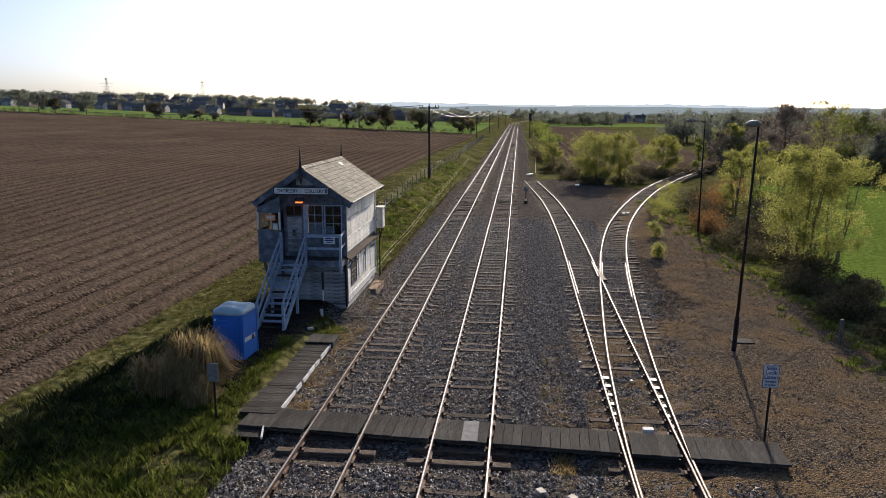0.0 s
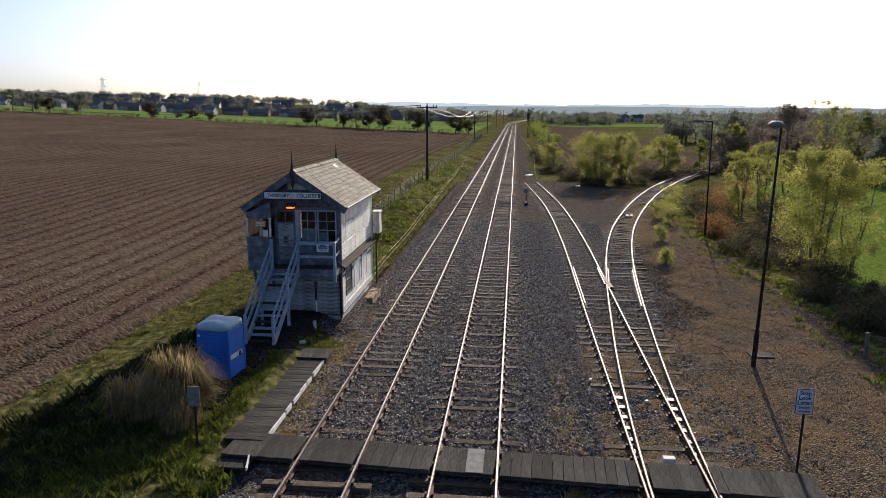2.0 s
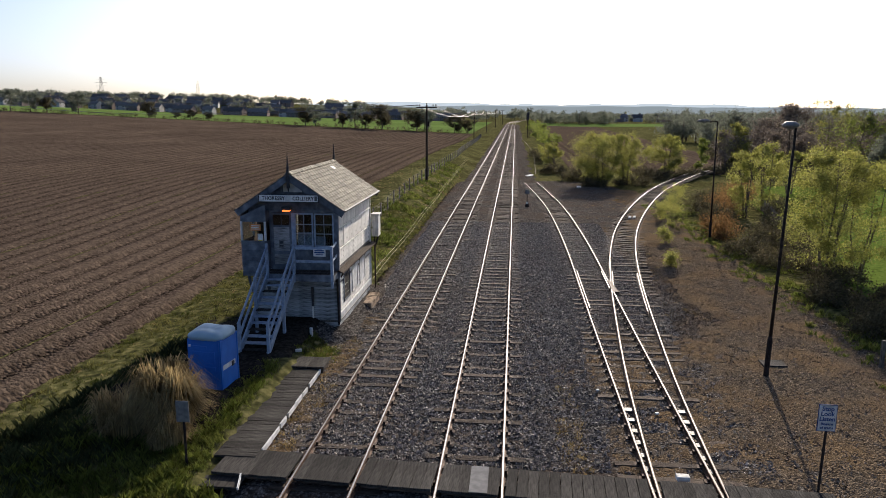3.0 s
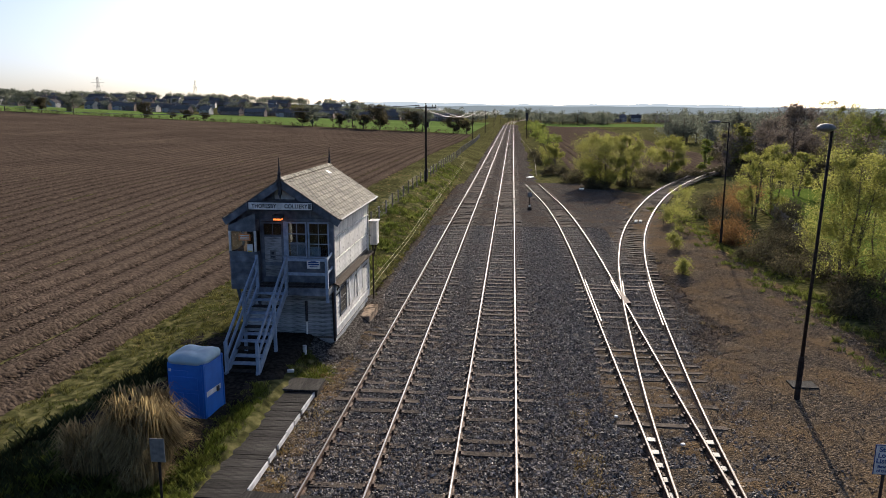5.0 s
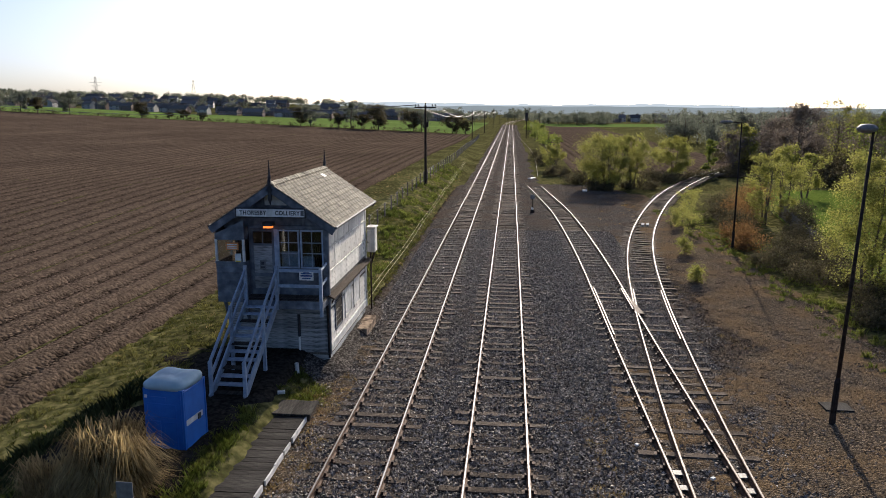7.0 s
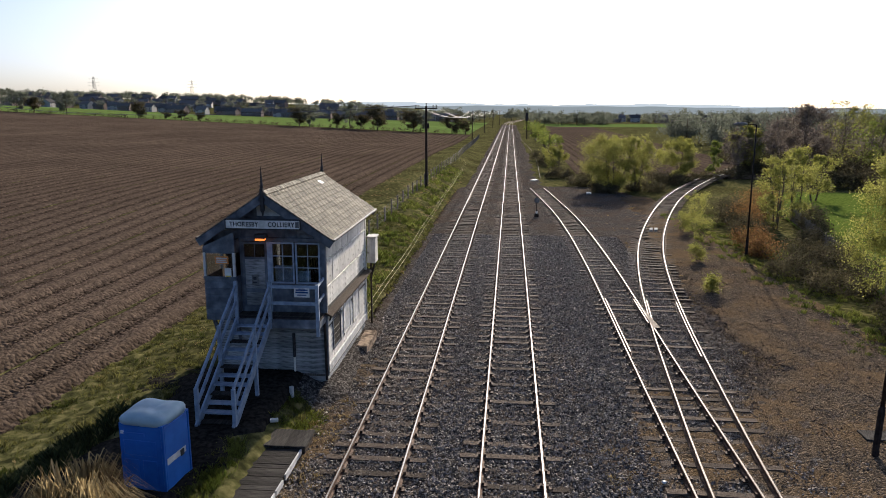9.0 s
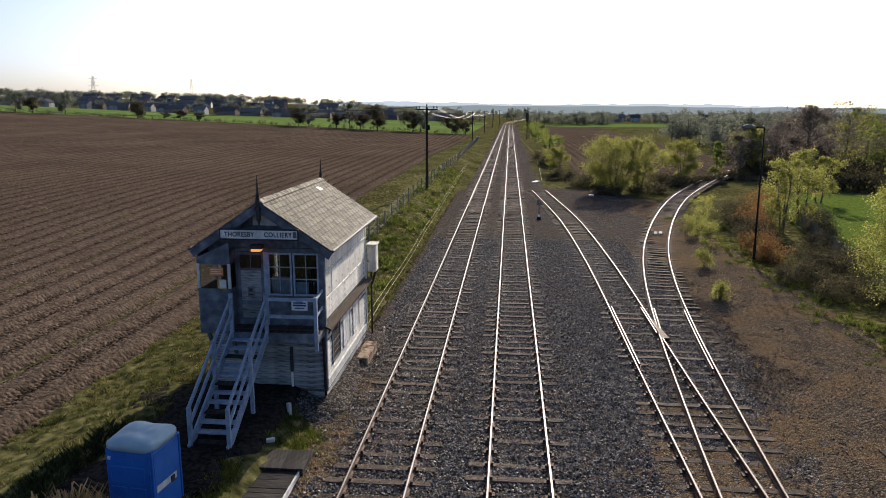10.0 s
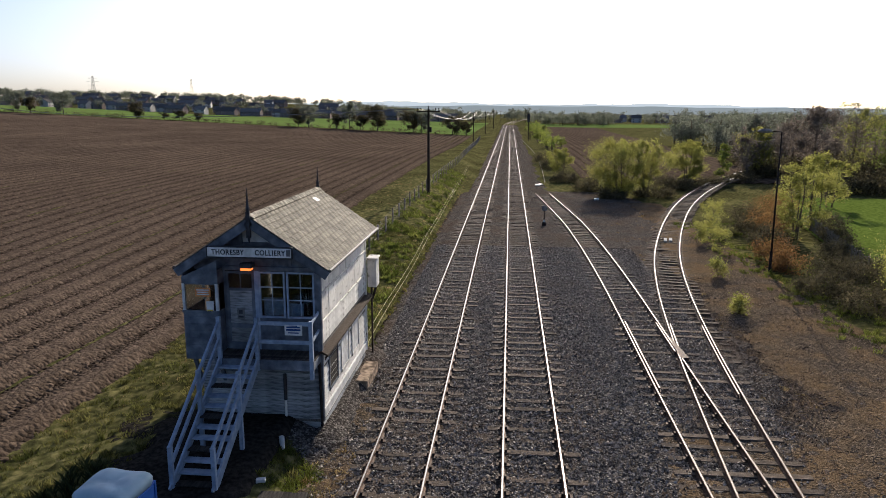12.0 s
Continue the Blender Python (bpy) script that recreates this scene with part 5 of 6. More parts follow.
def wire(name, a, b, sag, r=.012, label="", mat="galv"):
    n = 24
    a, b = Vector(a), Vector(b)
    bm = bmesh.new()
    tube(bm, [a.lerp(b, i / n) - Vector((0, 0, sag * 4 * (i / n) * (1 - i / n))) for i in range(n + 1)], r)
    return tagged(mesh_object(name, bm, M[mat]), label or "thin overhead wire strung between telegraph poles", "wire")


for (p, q) in zip(POLES, POLES[1:]):
    for dx in (-1.0, -.7, .7, 1.0):
        wire("overhead_wire", (p[0] + dx, p[1] - .16, p[2] + p[3]), (q[0] + dx, q[1] - .16, q[2] + q[3]), 1.4, .02)
p = POLES[0]
for dx in (-1.0, -.7):
    wire("overhead_wire", (p[0] + dx, p[1] - .16, p[2] + p[3]), (-110 + dx, 150, 9.5), 1.5, .03)


# ---- signs and small posts ----
def stop_sign():
    t = thing("crossing_sign", "white warning sign with blue words on a thin post", "sign", (7.87, 18.43, -.3))
    bm = bmesh.new()
    cyl(bm, (7.85, 18.45, -.35), (7.88, 18.45, 1.6), .03)
    part("post", bm, M["creosote"], t)
    bm = bmesh.new()
    box(bm, 7.65, 8.05, 18.395, 18.41, 1.48, 2.11)
    part("plate", bevel(bm, .004), M["print_blue"], t)
    bm = bmesh.new()
    box(bm, 7.665, 8.035, 18.388, 18.396, 1.495, 2.095)
    part("face", bm, M["paint_white"], t)
    for k, (w, sz) in enumerate((("Stop", .14), ("Look", .14), ("Listen", .14), ("Beware", .085), ("of trains", .085))):
        text_mesh(w, sz, M["print_blue"], t, pose(7.85, 18.386, (2.01, 1.89, 1.77, 1.655, 1.565)[k], 90, 0, 0))
    return t


stop_sign()
bd = thing("back_of_sign", "grey sign seen from behind on a steel post in the grass", "sign", (-6.85, 18.1, 0))
bm = bmesh.new()
cyl(bm, (-6.85, 18.1, -.1), (-6.83, 18.1, 1.5), .03)
part("post", bm, M["steel_dark"], bd)
bm = bmesh.new()
box(bm, -7.0, -6.68, 18.06, 18.08, 1.15, 1.68)
part("plate", bevel(bm, .004), M["galv"], bd, "bare grey metal back of the plate")


def fence_post(x, y, h=1.15, r=.048):
    z = float(land(x, y))
    bm = bmesh.new()
    box(bm, x - r, x + r, y - r, y + r, z - .2, z + h)
    return bevel(bm, .01), z


fence = thing("field_fence", "weathered post and wire fence along the field edge", "fence", (-9, 60, 0))
fy = 36.5
fx = lambda y: -9.35 + (y - 40) * .012 if y < 120 else -8.4 + (y - 120) * -.012
tops = []
k = 0
while fy < 230:
    x = fx(fy)
    bm, z = fence_post(x, fy, 1.15 + .08 * math.sin(fy * 3))
    part("post", bm, M["wood_post"], fence)
    tops.append((x, fy, z))
    fy += 2.75
for hh in (.3, .6, .9, 1.1):
    bm = bmesh.new()
    tube(bm, [(a[0], a[1], a[2] + hh) for a in tops], .004)
    part("fence_wire", bm, M["galv"], fence)

rf = thing("bank_fence", "dark close-set post fence at the edge of the green field", "fence", (21.5, 60, 0))
for k in range(30):
    y = 52 + k * .62
    x = 20.0 + (y - 54.2) * .215
    bm, z = fence_post(x, y, 1.1 + .1 * (k % 3 == 0), .05)
    part("post", bm, M["wood_post"], rf)
bm, z = fence_post(13.5, 27.4, 1.0, .06)
tagged(mesh_object("wooden_post", bm, M["wood_post"]), "lone weathered wooden post beside the bramble bank", "post")

# wires and cables beside the line
def cable(name, label, pts, r, mat):
    bm = bmesh.new()
    tube(bm, pts, r, 5)
    return tagged(mesh_object(name, bm, M[mat]), label, "cable")


for dx in (0, .22):
    cable("signal_wire", "pale yellow signal wire strung beside the line", [(-5.75 - dx - .0125 * (y - 35) + .0 * y, y, .42 + .05 * math.sin(y * .35) + float(land(-6.5, y)) * .5) for y in np.arange(35, 120, 3.0)], .009, "yellow_wire")
cable("surface_cable", "pale cable lying along the side of the line", [(3.6 + .9 * math.sin((y - 95) * .03) , y, -.1) for y in np.arange(100, 240, 5.0)], .03, "straw_cable")

# lineside instruments
gs = thing("ground_signal", "small ground signal with a white plate beside the line", "signal", (2.1, 67.1, -.2))
bm = bmesh.new()
cyl(bm, (2.1, 67.1, -.2), (2.1, 67.1, 1.3), .035)
part("post", bm, M["steel_dark"], gs)
bm = bmesh.new()
box(bm, 1.9, 2.3, 67.05, 67.08, 1.0, 1.38)
part("plate", bevel(bm, .01), M["galv"], gs, "pale grey plate")
bm = bmesh.new()
box(bm, 1.93, 2.28, 66.95, 67.2, -.2, .1)
part("base", bevel(bm, .02), M["steel_dark"], gs)
bm = bmesh.new()
box(bm, 2.02, 2.18, 66.9, 66.95, .12, .3)
part("lamp", bevel(bm, .02), M["paint_white"], gs)
sg = thing("colour_light_signal", "black colour-light signal with a ladder by the far line", "signal", (4.7, 225, -.2))
bm = bmesh.new()
cyl(bm, (4.7, 225, -.2), (4.7, 225, 7.2), .12)
part("post", bm, M["steel_dark"], sg)
bm = bmesh.new()
box(bm, 4.3, 5.1, 224.7, 225.0, 5.2, 7.6)
part("head", bevel(bm, .05), M["black"], sg)
bm = bmesh.new()
for k in range(18):
    box(bm, 5.0, 5.4, 225.3, 225.34, .1 + k * .3, .14 + k * .3)
box(bm, 4.98, 5.02, 225.28, 225.36, -.2, 5.3)
box(bm, 5.38, 5.42, 225.28, 225.36, -.2, 5.3)
part("ladder", bm, M["steel_dark"], sg)
# scattered small things
for k, (x, y, rz, w) in enumerate(((10.25, 60.9, -12, .22), (10.62, 61.0, -12, .22))):
    bm = bmesh.new()
    box(bm, -w / 2, w / 2, -.5, .5, -.15, -.02, pose(x, y, 0, 0, 0, rz))
    tagged(mesh_object("scotch_block", bevel(bm, .02), M["grey_board"]), "pale timber block between the branch rails", "block", "blocks between the branch rails")
for k, (x, y, z, w, d, mat) in enumerate(((4.95, 18.75, -.06, .3, .2, "paint_cream"), (-6.45, 25.85, .2, .22, .14, "paint_white"), (5.1, 22.6, -.14, .12, .1, "paint_white"), (3.6, 24.2, -.15, .1, .1, "paint_white"), (2.9, 97.5, -.15, 1.6, .5, "paint_white"), (8.2, 84.0, -.15, .9, .5, "paint_white"), (2.4, 14.6, -.14, .3, .16, "stone"), (2.0, 15.4, -.14, .25, .2, "stone"), (2.7, 15.2, -.14, .22, .2, "stone"))):
    bm = bmesh.new()
    vs = box(bm, -w / 2, w / 2, -d / 2, d / 2, 0, min(.12, d * .6), pose(x, y, z, 0, 0, 17 * k))
    bevel(bm, .015)
    tagged(mesh_object("broken_slab", bm, M[mat]), "pale broken piece of board or concrete on the ground", "debris")
pm = thing("point_machine", "low dark point lever box beside the walkway grass", "lever box", (-6.55, 28.0, .1))
bm = bmesh.new()
cyl(bm, (-6.5, 27.6, .1), (-6.5, 27.6, .5), .07, .07, 10)
part("post", bm, M["paint_white"], pm, "short pale concrete post")
bm = bmesh.new()
beam(bm, (-6.5, 27.5, .14), (-6.75, 26.0, .12), .12, .1)
part("channel", bm, M["steel_dark"], pm)
bm = bmesh.new()
box(bm, -5.66, -5.2, 32.4, 34.3, -.3, .16)
tagged(mesh_object("concrete_base", bevel(bm, .03), M["gravel"]), "mossy pale concrete base beside the signal box", "slab")

# ---- plants ----
def cloud(rng, centres, radii, per, size, flat=.5, droop=0.0):
    """Small leaf-like quads scattered round the centres: vertices and faces."""
    c = np.repeat(centres, per, 0)
    r = np.repeat(radii, per)[:, None]
    p = c + rng.normal(size=c.shape) * r * np.array([.55, .55, .5])
    if droop:
        p[:, 2] -= droop * rng.random(len(p)) ** 2
    n = len(p)
    u = rng.normal(size=(n, 3))
    u /= np.linalg.norm(u, axis=1)[:, None]
    w = np.cross(u, rng.normal(size=(n, 3)))
    w /= np.linalg.norm(w, axis=1)[:, None] + 1e-9
    s = size * (.6 + .8 * rng.random(n))[:, None]
    a, b = u * s, w * s * flat
    v = np.stack([p - a, p + b, p + a, p - b], 1).reshape(-1, 3)
    f = np.arange(4 * n).reshape(n, 4)
    return v, f


def tree(name, label, x, y, h, rad, leaf, clumps=120, per=60, size=.07, trunk=.12, base=.25, stems=1, seed=1, top=1.0, limbs=26, twiggy=0, category="tree", group="", z=None, squash=1.0, bark="bark", kind="", flat=.5):
    """Trunk and limbs that taper, and a crown of many small leaves in uneven clumps that follow the limbs."""
    rng = np.random.default_rng(seed)
    z = float(land(x, y)) if z is None else z
    t = thing(name, label, category, (x, y, z), group=group, kind=kind)
    o = Vector((x, y, z))
    bm = bmesh.new()
    ends = []
    for s in range(stems):
        a = 2 * math.pi * (s + rng.random()) / stems
        lean = (.0 if stems == 1 else .35) * rad * (.5 + rng.random())
        p0 = o + Vector((math.cos(a), math.sin(a), 0)) * (0 if stems == 1 else .12 * rad)
        pts = [p0 - Vector((0, 0, .2))]
        for i in range(1, 6):
            k = i / 5
            pts.append(p0 + Vector((math.cos(a) * lean * k + rng.normal() * .04 * rad, math.sin(a) * lean * k + rng.normal() * .04 * rad, h * .93 * k)))
        for i in range(5):
            cyl(bm, pts[i], pts[i + 1], trunk * (1 - i / 5.3), trunk * (1 - (i + 1) / 5.3), 7, False)
        for j in range(max(3, limbs // stems)):
            k = base + (1 - base) * (j + rng.random()) / max(3, limbs // stems) * .97
            i = min(4, int(k * 5))
            st = pts[i].lerp(pts[i + 1], k * 5 - i)
            an = rng.random() * 2 * math.pi
            q = (k - base) / (1 - base)
            reach = rad * (math.sin(math.pi * min(1, .18 + .8 * q)) ** .7) * (.55 + .55 * rng.random())
            e = st + Vector((math.cos(an) * reach * squash, math.sin(an) * reach, reach * (.25 + .5 * rng.random())))
            e.z = min(e.z, o.z + h * top)
            mid = st.lerp(e, .5) + Vector((0, 0, .08 * reach))
            cyl(bm, st, mid, trunk * .3 * (1.1 - k), trunk * .2 * (1.1 - k), 5, False)
            cyl(bm, mid, e, trunk * .2 * (1.1 - k), .006, 5, False)
            for q2 in range(twiggy):
                s2 = st.lerp(e, .3 + .7 * rng.random())
                d2 = Vector(rng.normal(size=3)) * rad * .28
                d2.z = abs(d2.z) * 1.1
                cyl(bm, s2, s2 + d2, .02 * max(1, h / 9), .006, 3, False)
                for q3 in range(3):
                    s3 = s2 + d2 * (.3 + .6 * rng.random())
                    d3 = Vector(rng.normal(size=3)) * rad * .15
                    d3.z = abs(d3.z)
                    cyl(bm, s3, s3 + d3, .012 * max(1, h / 9), .005, 3, False)
            for q2 in range(3):
                ends.append((st.lerp(e, .45 + .6 * rng.random()), reach))
    part("trunk", bm, M[bark], t)
    if clumps:
        idx = rng.integers(0, len(ends), clumps)
        c = np.array([ends[i][0] for i in idx]) + rng.normal(size=(clumps, 3)) * rad * .07
        r = np.array([max(.25, ends[i][1] * .26) for i in idx]) * (.6 + .8 * rng.random(clumps))
        c[:, 2] = np.maximum(c[:, 2], z + .15)
        v, f = cloud(rng, c, r, per, size, flat, droop=.08 * rad)
        v[:, 2] = np.maximum(v[:, 2], z + .02)
        cr = from_arrays("crown", v, f, M[leaf])
        cr.parent, cr.matrix_parent_inverse = t, t.matrix_basis.inverted()
    return t


def bush(name, label, x, y, h, rx, ry, leaf, n=40, per=90, size=.06, seed=1, group="", z=None, category="bush"):
    """A low bush: stems from the ground and a ragged heap of small leaves."""
    rng = np.random.default_rng(seed)
    z = float(land(x, y)) if z is None else z
    t = thing(name, label, category, (x, y, z), group=group)
    a, q = rng.random(n) * 2 * np.pi, np.sqrt(rng.random(n))
    hh = h * (.25 + .75 * rng.random(n)) * (1 - .55 * q**2)
    c = np.stack([x + rx * q * np.cos(a), y + ry * q * np.sin(a), z + hh * .8], 1)
    v, f = cloud(rng, c, .16 * h + .25 * min(rx, ry) * rng.random(n), per, size)
    v[:, 2] = np.maximum(v[:, 2], z - .02)
    cr = from_arrays("leaves", v, f, M[leaf])
    cr.parent, cr.matrix_parent_inverse = t, t.matrix_basis.inverted()
    bm = bmesh.new()
    for p in c[: min(n, 26)]:
        cyl(bm, (x + (p[0] - x) * .3, y + (p[1] - y) * .3, z - .05), p, .025, .008, 4, False)
    part("stem", bm, M["bark"], t)
    return t


BIRCH = "young birch in fresh yellow-green spring leaf"
tree("birch_tree", "multi-stemmed birch in yellow-green spring leaf above the brambles", 17.0, 40.8, 7.1, 2.2, "leaf_spring", 380, 90, .046, .08, .06, 4, seed=11, limbs=60)
tree("birch_tree", "slender birch with thin open yellow-green foliage", 19.2, 42.0, 6.6, 1.7, "leaf_spring", 130, 70, .046, .06, .1, 3, seed=12, limbs=36)
tree("birch_tree", BIRCH + " by the bank fence", 20.2, 64.0, 6.0, 1.5, "leaf_spring", 140, 60, .06, .06, .03, 4, seed=13, limbs=40, group="birches by the bank")
tree("birch_tree", BIRCH + " over the dark hedge", 23.2, 68.5, 6.6, 1.7, "leaf_spring", 150, 60, .06, .07, .04, 3, seed=14, limbs=36, group="birches by the bank")
tree("birch_tree", BIRCH + " near the field corner", 31.0, 84, 5.0, 1.8, "leaf_spring", 110, 60, .08, .1, .15, 2, seed=15, limbs=30, group="birches by the bank")
tree("willow_bush", "broad many-stemmed willow in yellow-green leaf beside the siding", 11.2, 87.6, 5.9, 3.3, "leaf_spring", 300, 80, .075, .08, .04, 6, seed=21, limbs=60)
tree("willow_bush", "young many-stemmed willow with bright new leaves", 14.2, 89.5, 5.9, 1.9, "leaf_spring", 150, 80, .075, .07, .04, 4, seed=22, limbs=40)
tree("willow_bush", "upright willow in pale green leaf", 22.0, 104, 5.6, 2.3, "leaf_spring", 180, 70, .085, .08, .08, 4, seed=23, limbs=40)
tree("birch_tree", "thin young birch in pale leaf", 28.0, 110, 5.4, 1.1, "leaf_green", 80, 50, .09, .06, .1, 1, seed=24, limbs=24)
tree("birch_tree", "tall birch in pale green leaf at the edge of the wood", 34.5, 119, 7.2, 2.8, "leaf_spring", 200, 55, .1, .1, .12, 2, seed=25, limbs=40)
tree("willow_bush", "small bush in yellow-green leaf beside the line", 6.6, 112, 3.6, 1.9, "leaf_spring", 110, 50, .09, .06, .06, 4, seed=26, limbs=24)
for k, (x, y, h, r) in enumerate(((6.2, 102, 1.6, 1.7), (8.5, 93, 1.7, 1.8), (10.2, 86, 1.3, 1.6), (6.3, 122, 2.0, 2.0), (5.6, 135, 2.4, 2.0), (14.8, 88, 1.2, 2.2), (20, 98, 1.4, 2.6), (25, 103, 1.5, 2.2), (30.5, 110, 1.6, 2.4), (36, 117, 1.8, 2.5), (17.5, 96, 1.8, 2.4))):
    bush("bramble_bush", "low dark bramble bush by the line", x, y, h, r, r, "leaf_dark", 40, 70, .09, 60 + k, "brambles beside the line")
# yellow-green saplings and gorse by the branch
for k, (x, y, h, r) in enumerate(((10.9, 50.2, 1.1, .5), (9.75, 42.9, .9, .3), (13.6, 62, 1.9, .8), (14.8, 66, 2.2, .9), (13.0, 57.5, 1.7, .8), (12.3, 60.5, 1.6, .6), (16.2, 71, 2.0, .9))):
    tree("sapling", "small bushy sapling in yellow-green leaf", x, y, h, r, "leaf_spring", 34, 40, .045, .02, .05, 4, seed=80 + k, limbs=20, group="saplings beside the branch")
for k, (x, y, h, r) in enumerate(((15.6, 55.5, 1.7, 1.2), (16.8, 60, 1.9, 1.4), (18.4, 65, 2.2, 1.5), (20.6, 70, 2.3, 1.6), (17.0, 64.5, 1.8, 1.3), (15.4, 52.5, 1.4, 1.1), (22.6, 76, 2.4, 1.8), (19, 72, 2.0, 1.5), (25.5, 82, 2.4, 1.8))):
    bush("gorse_bush", "rust-brown dry gorse bush beside the branch", x, y, h, r, r, "leaf_rust" if k % 3 != 1 else "leaf_dark", 34, 70, .06, 100 + k, "gorse beside the branch")
for k, (x, y, h, r) in enumerate(((15.2, 47, 1.3, 1.5), (17.2, 50.5, 1.7, 1.7), (16.2, 43.8, 1.3, 1.6), (18.2, 45.8, 1.8, 1.6), (17.0, 39.2, 1.3, 1.5), (15.6, 36.2, 1.0, 1.2), (16.4, 33.4, 1.0, 1.3), (15.4, 31.4, .9, 1.2), (17.6, 30.4, .9, 1.2), (15.9, 28.6, .8, 1.1), (17.3, 26.8, .8, 1.2), (18.0, 36.0, 1.0, 1.0), (19.4, 51.5, 1.6, 1.4), (20.2, 57, 1.6, 1.2), (22.5, 63, 1.8, 1.3), (24.5, 70, 1.8, 1.6))):
    bush("bramble_bush", "dark bramble thicket on the bank", x, y, h, r, r, "leaf_dark", 44, 90, .055, 130 + k, "brambles on the bank")
for k, (x, y, h, r) in enumerate(((40, 98, 2.6, 4), (46, 96, 3.4, 4.5), (52, 94, 4.0, 4.5), (41, 131, 3.0, 4), (44.5, 124, 3.4, 4.5), (47, 118, 3.6, 4.5), (49, 112, 4.0, 5), (51, 106, 4.2, 5), (40, 140, 3.0, 4.5), (57, 118, 4.6, 5.5), (59, 108, 4.8, 5.5), (37, 118, 2.2, 3.5))):
    bush("thorn_thicket", "dark thorn undergrowth at the foot of the wood", x, y, h, r, r * .7, "leaf_dark", 50, 60, .16, 400 + k, "undergrowth of the wood")
# dry grass clump by the toilet
def tussock(name, label, x, y, h, r, n, mat, seed, category="grass", width=.012):
    rng = np.random.default_rng(seed)
    z = float(land(x, y))
    a, q = rng.random(n) * 2 * np.pi, np.sqrt(rng.random(n)) * r * .75
    bx, by = x + q * np.cos(a), y + q * np.sin(a)
    L = h * (.5 + .6 * rng.random(n))
    out = (.12 + .88 * rng.random(n) ** 1.3) * h * .55
    an = a + rng.normal(size=n) * .9
    L = L * (1 + .25 * np.sin(3 * a + seed) + .15 * np.sin(7 * a))
    d = np.stack([np.cos(an), np.sin(an)], 1)
    seg = []
    w = width * (.6 + .8 * rng.random(n))
    side = np.stack([-d[:, 1], d[:, 0]], 1)
    for k in (0, .35, .7, 1.0):
        px = bx + d[:, 0] * out * k**1.8
        py = by + d[:, 1] * out * k**1.8
        pz = z + L * (k * 2.3 - 1.75 * k**2)
        ww = w * (1.02 - k)
        seg.append(np.stack([px - side[:, 0] * ww, py - side[:, 1] * ww, np.maximum(pz, z)], 1))
        seg.append(np.stack([px + side[:, 0] * ww, py + side[:, 1] * ww, np.maximum(pz, z)], 1))
    v = np.stack(seg, 1).reshape(-1, 3)
    b = np.arange(n)[:, None] * 8
    f = np.concatenate([b + np.array([0, 1, 3, 2]), b + np.array([2, 3, 5, 4]), b + np.array([4, 5, 7, 6])])
    return tagged(from_arrays(name, v, f, M[mat]), label, category, kind="stuff")


tussock("dry_grass_clump", "tall heap of dry straw-coloured grass beside the toilet", -8.05, 19.75, 1.85, .72, 4200, "straw", 3, width=.024)
tussock("dry_grass_clump", "fallen dry grass spilling from the heap", -9.2, 19.6, 1.2, .9, 2000, "straw", 4, width=.022)
tussock("dry_grass_clump", "loose dry grass at the foot of the heap", -7.75, 19.0, 1.0, .6, 1300, "straw", 17, width=.02)


def sward(name, label, n, xr, yr, mat, h, seed, keep=None, width=.012):
    """Blades of grass on the ground, in tufts."""
    rng = np.random.default_rng(seed)
    nt = n // 14
    tx, ty = rng.uniform(*xr, nt), rng.uniform(*yr, nt)
    if keep is not None:
        k = keep(tx, ty)
        tx, ty = tx[k], ty[k]
    x = np.repeat(tx, 14) + rng.normal(size=len(tx) * 14) * .07
    y = np.repeat(ty, 14) + rng.normal(size=len(tx) * 14) * .07
    tall = np.repeat(.4 + rng.random(len(tx)) ** 2 * 1.2, 14)
    m = len(x)
    z = land(x, y) - .02
    a = rng.random(m) * 2 * np.pi
    L = h * tall * (.5 + .7 * rng.random(m))
    w = width * (.7 + .6 * rng.random(m))
    ox, oy = np.cos(a) * L * .55, np.sin(a) * L * .55
    sx, sy = -np.sin(a) * w, np.cos(a) * w
    v = np.stack([np.stack([x - sx, y - sy, z], 1), np.stack([x + sx, y + sy, z], 1),
                  np.stack([x + ox * .4 + sx * .7, y + oy * .4 + sy * .7, z + L * .65], 1), np.stack([x + ox, y + oy, z + L], 1), np.stack([x + ox * .4 - sx * .7, y + oy * .4 - sy * .7, z + L * .65], 1)], 1).reshape(-1, 3)
    f = np.arange(5 * m).reshape(m, 5)
    return tagged(from_arrays(name, v, f, M[mat]), label, "grass", kind="stuff")


def patchy(s, lo, seed=0.0):
    return lambda x, y: ripple(x, y, s, seed) > lo


def not_built(x, y):
    shade_ground = (x > -9.9 - .16 * (26 - y)) & (x < -7.0) & (y > 20.4) & (y < 29)
    box_in = (x > -9.6) & (x < -5.5) & (y > 28.0) & (y < 35.5)
    path = (x > -6.75) & (y > 17.2) & (y < 25.9)
    pad = (x > -8.9) & (x < -6.5) & (y > 23.4) & (y < 28.5)
    return ~(box_in | path | pad | shade_ground)


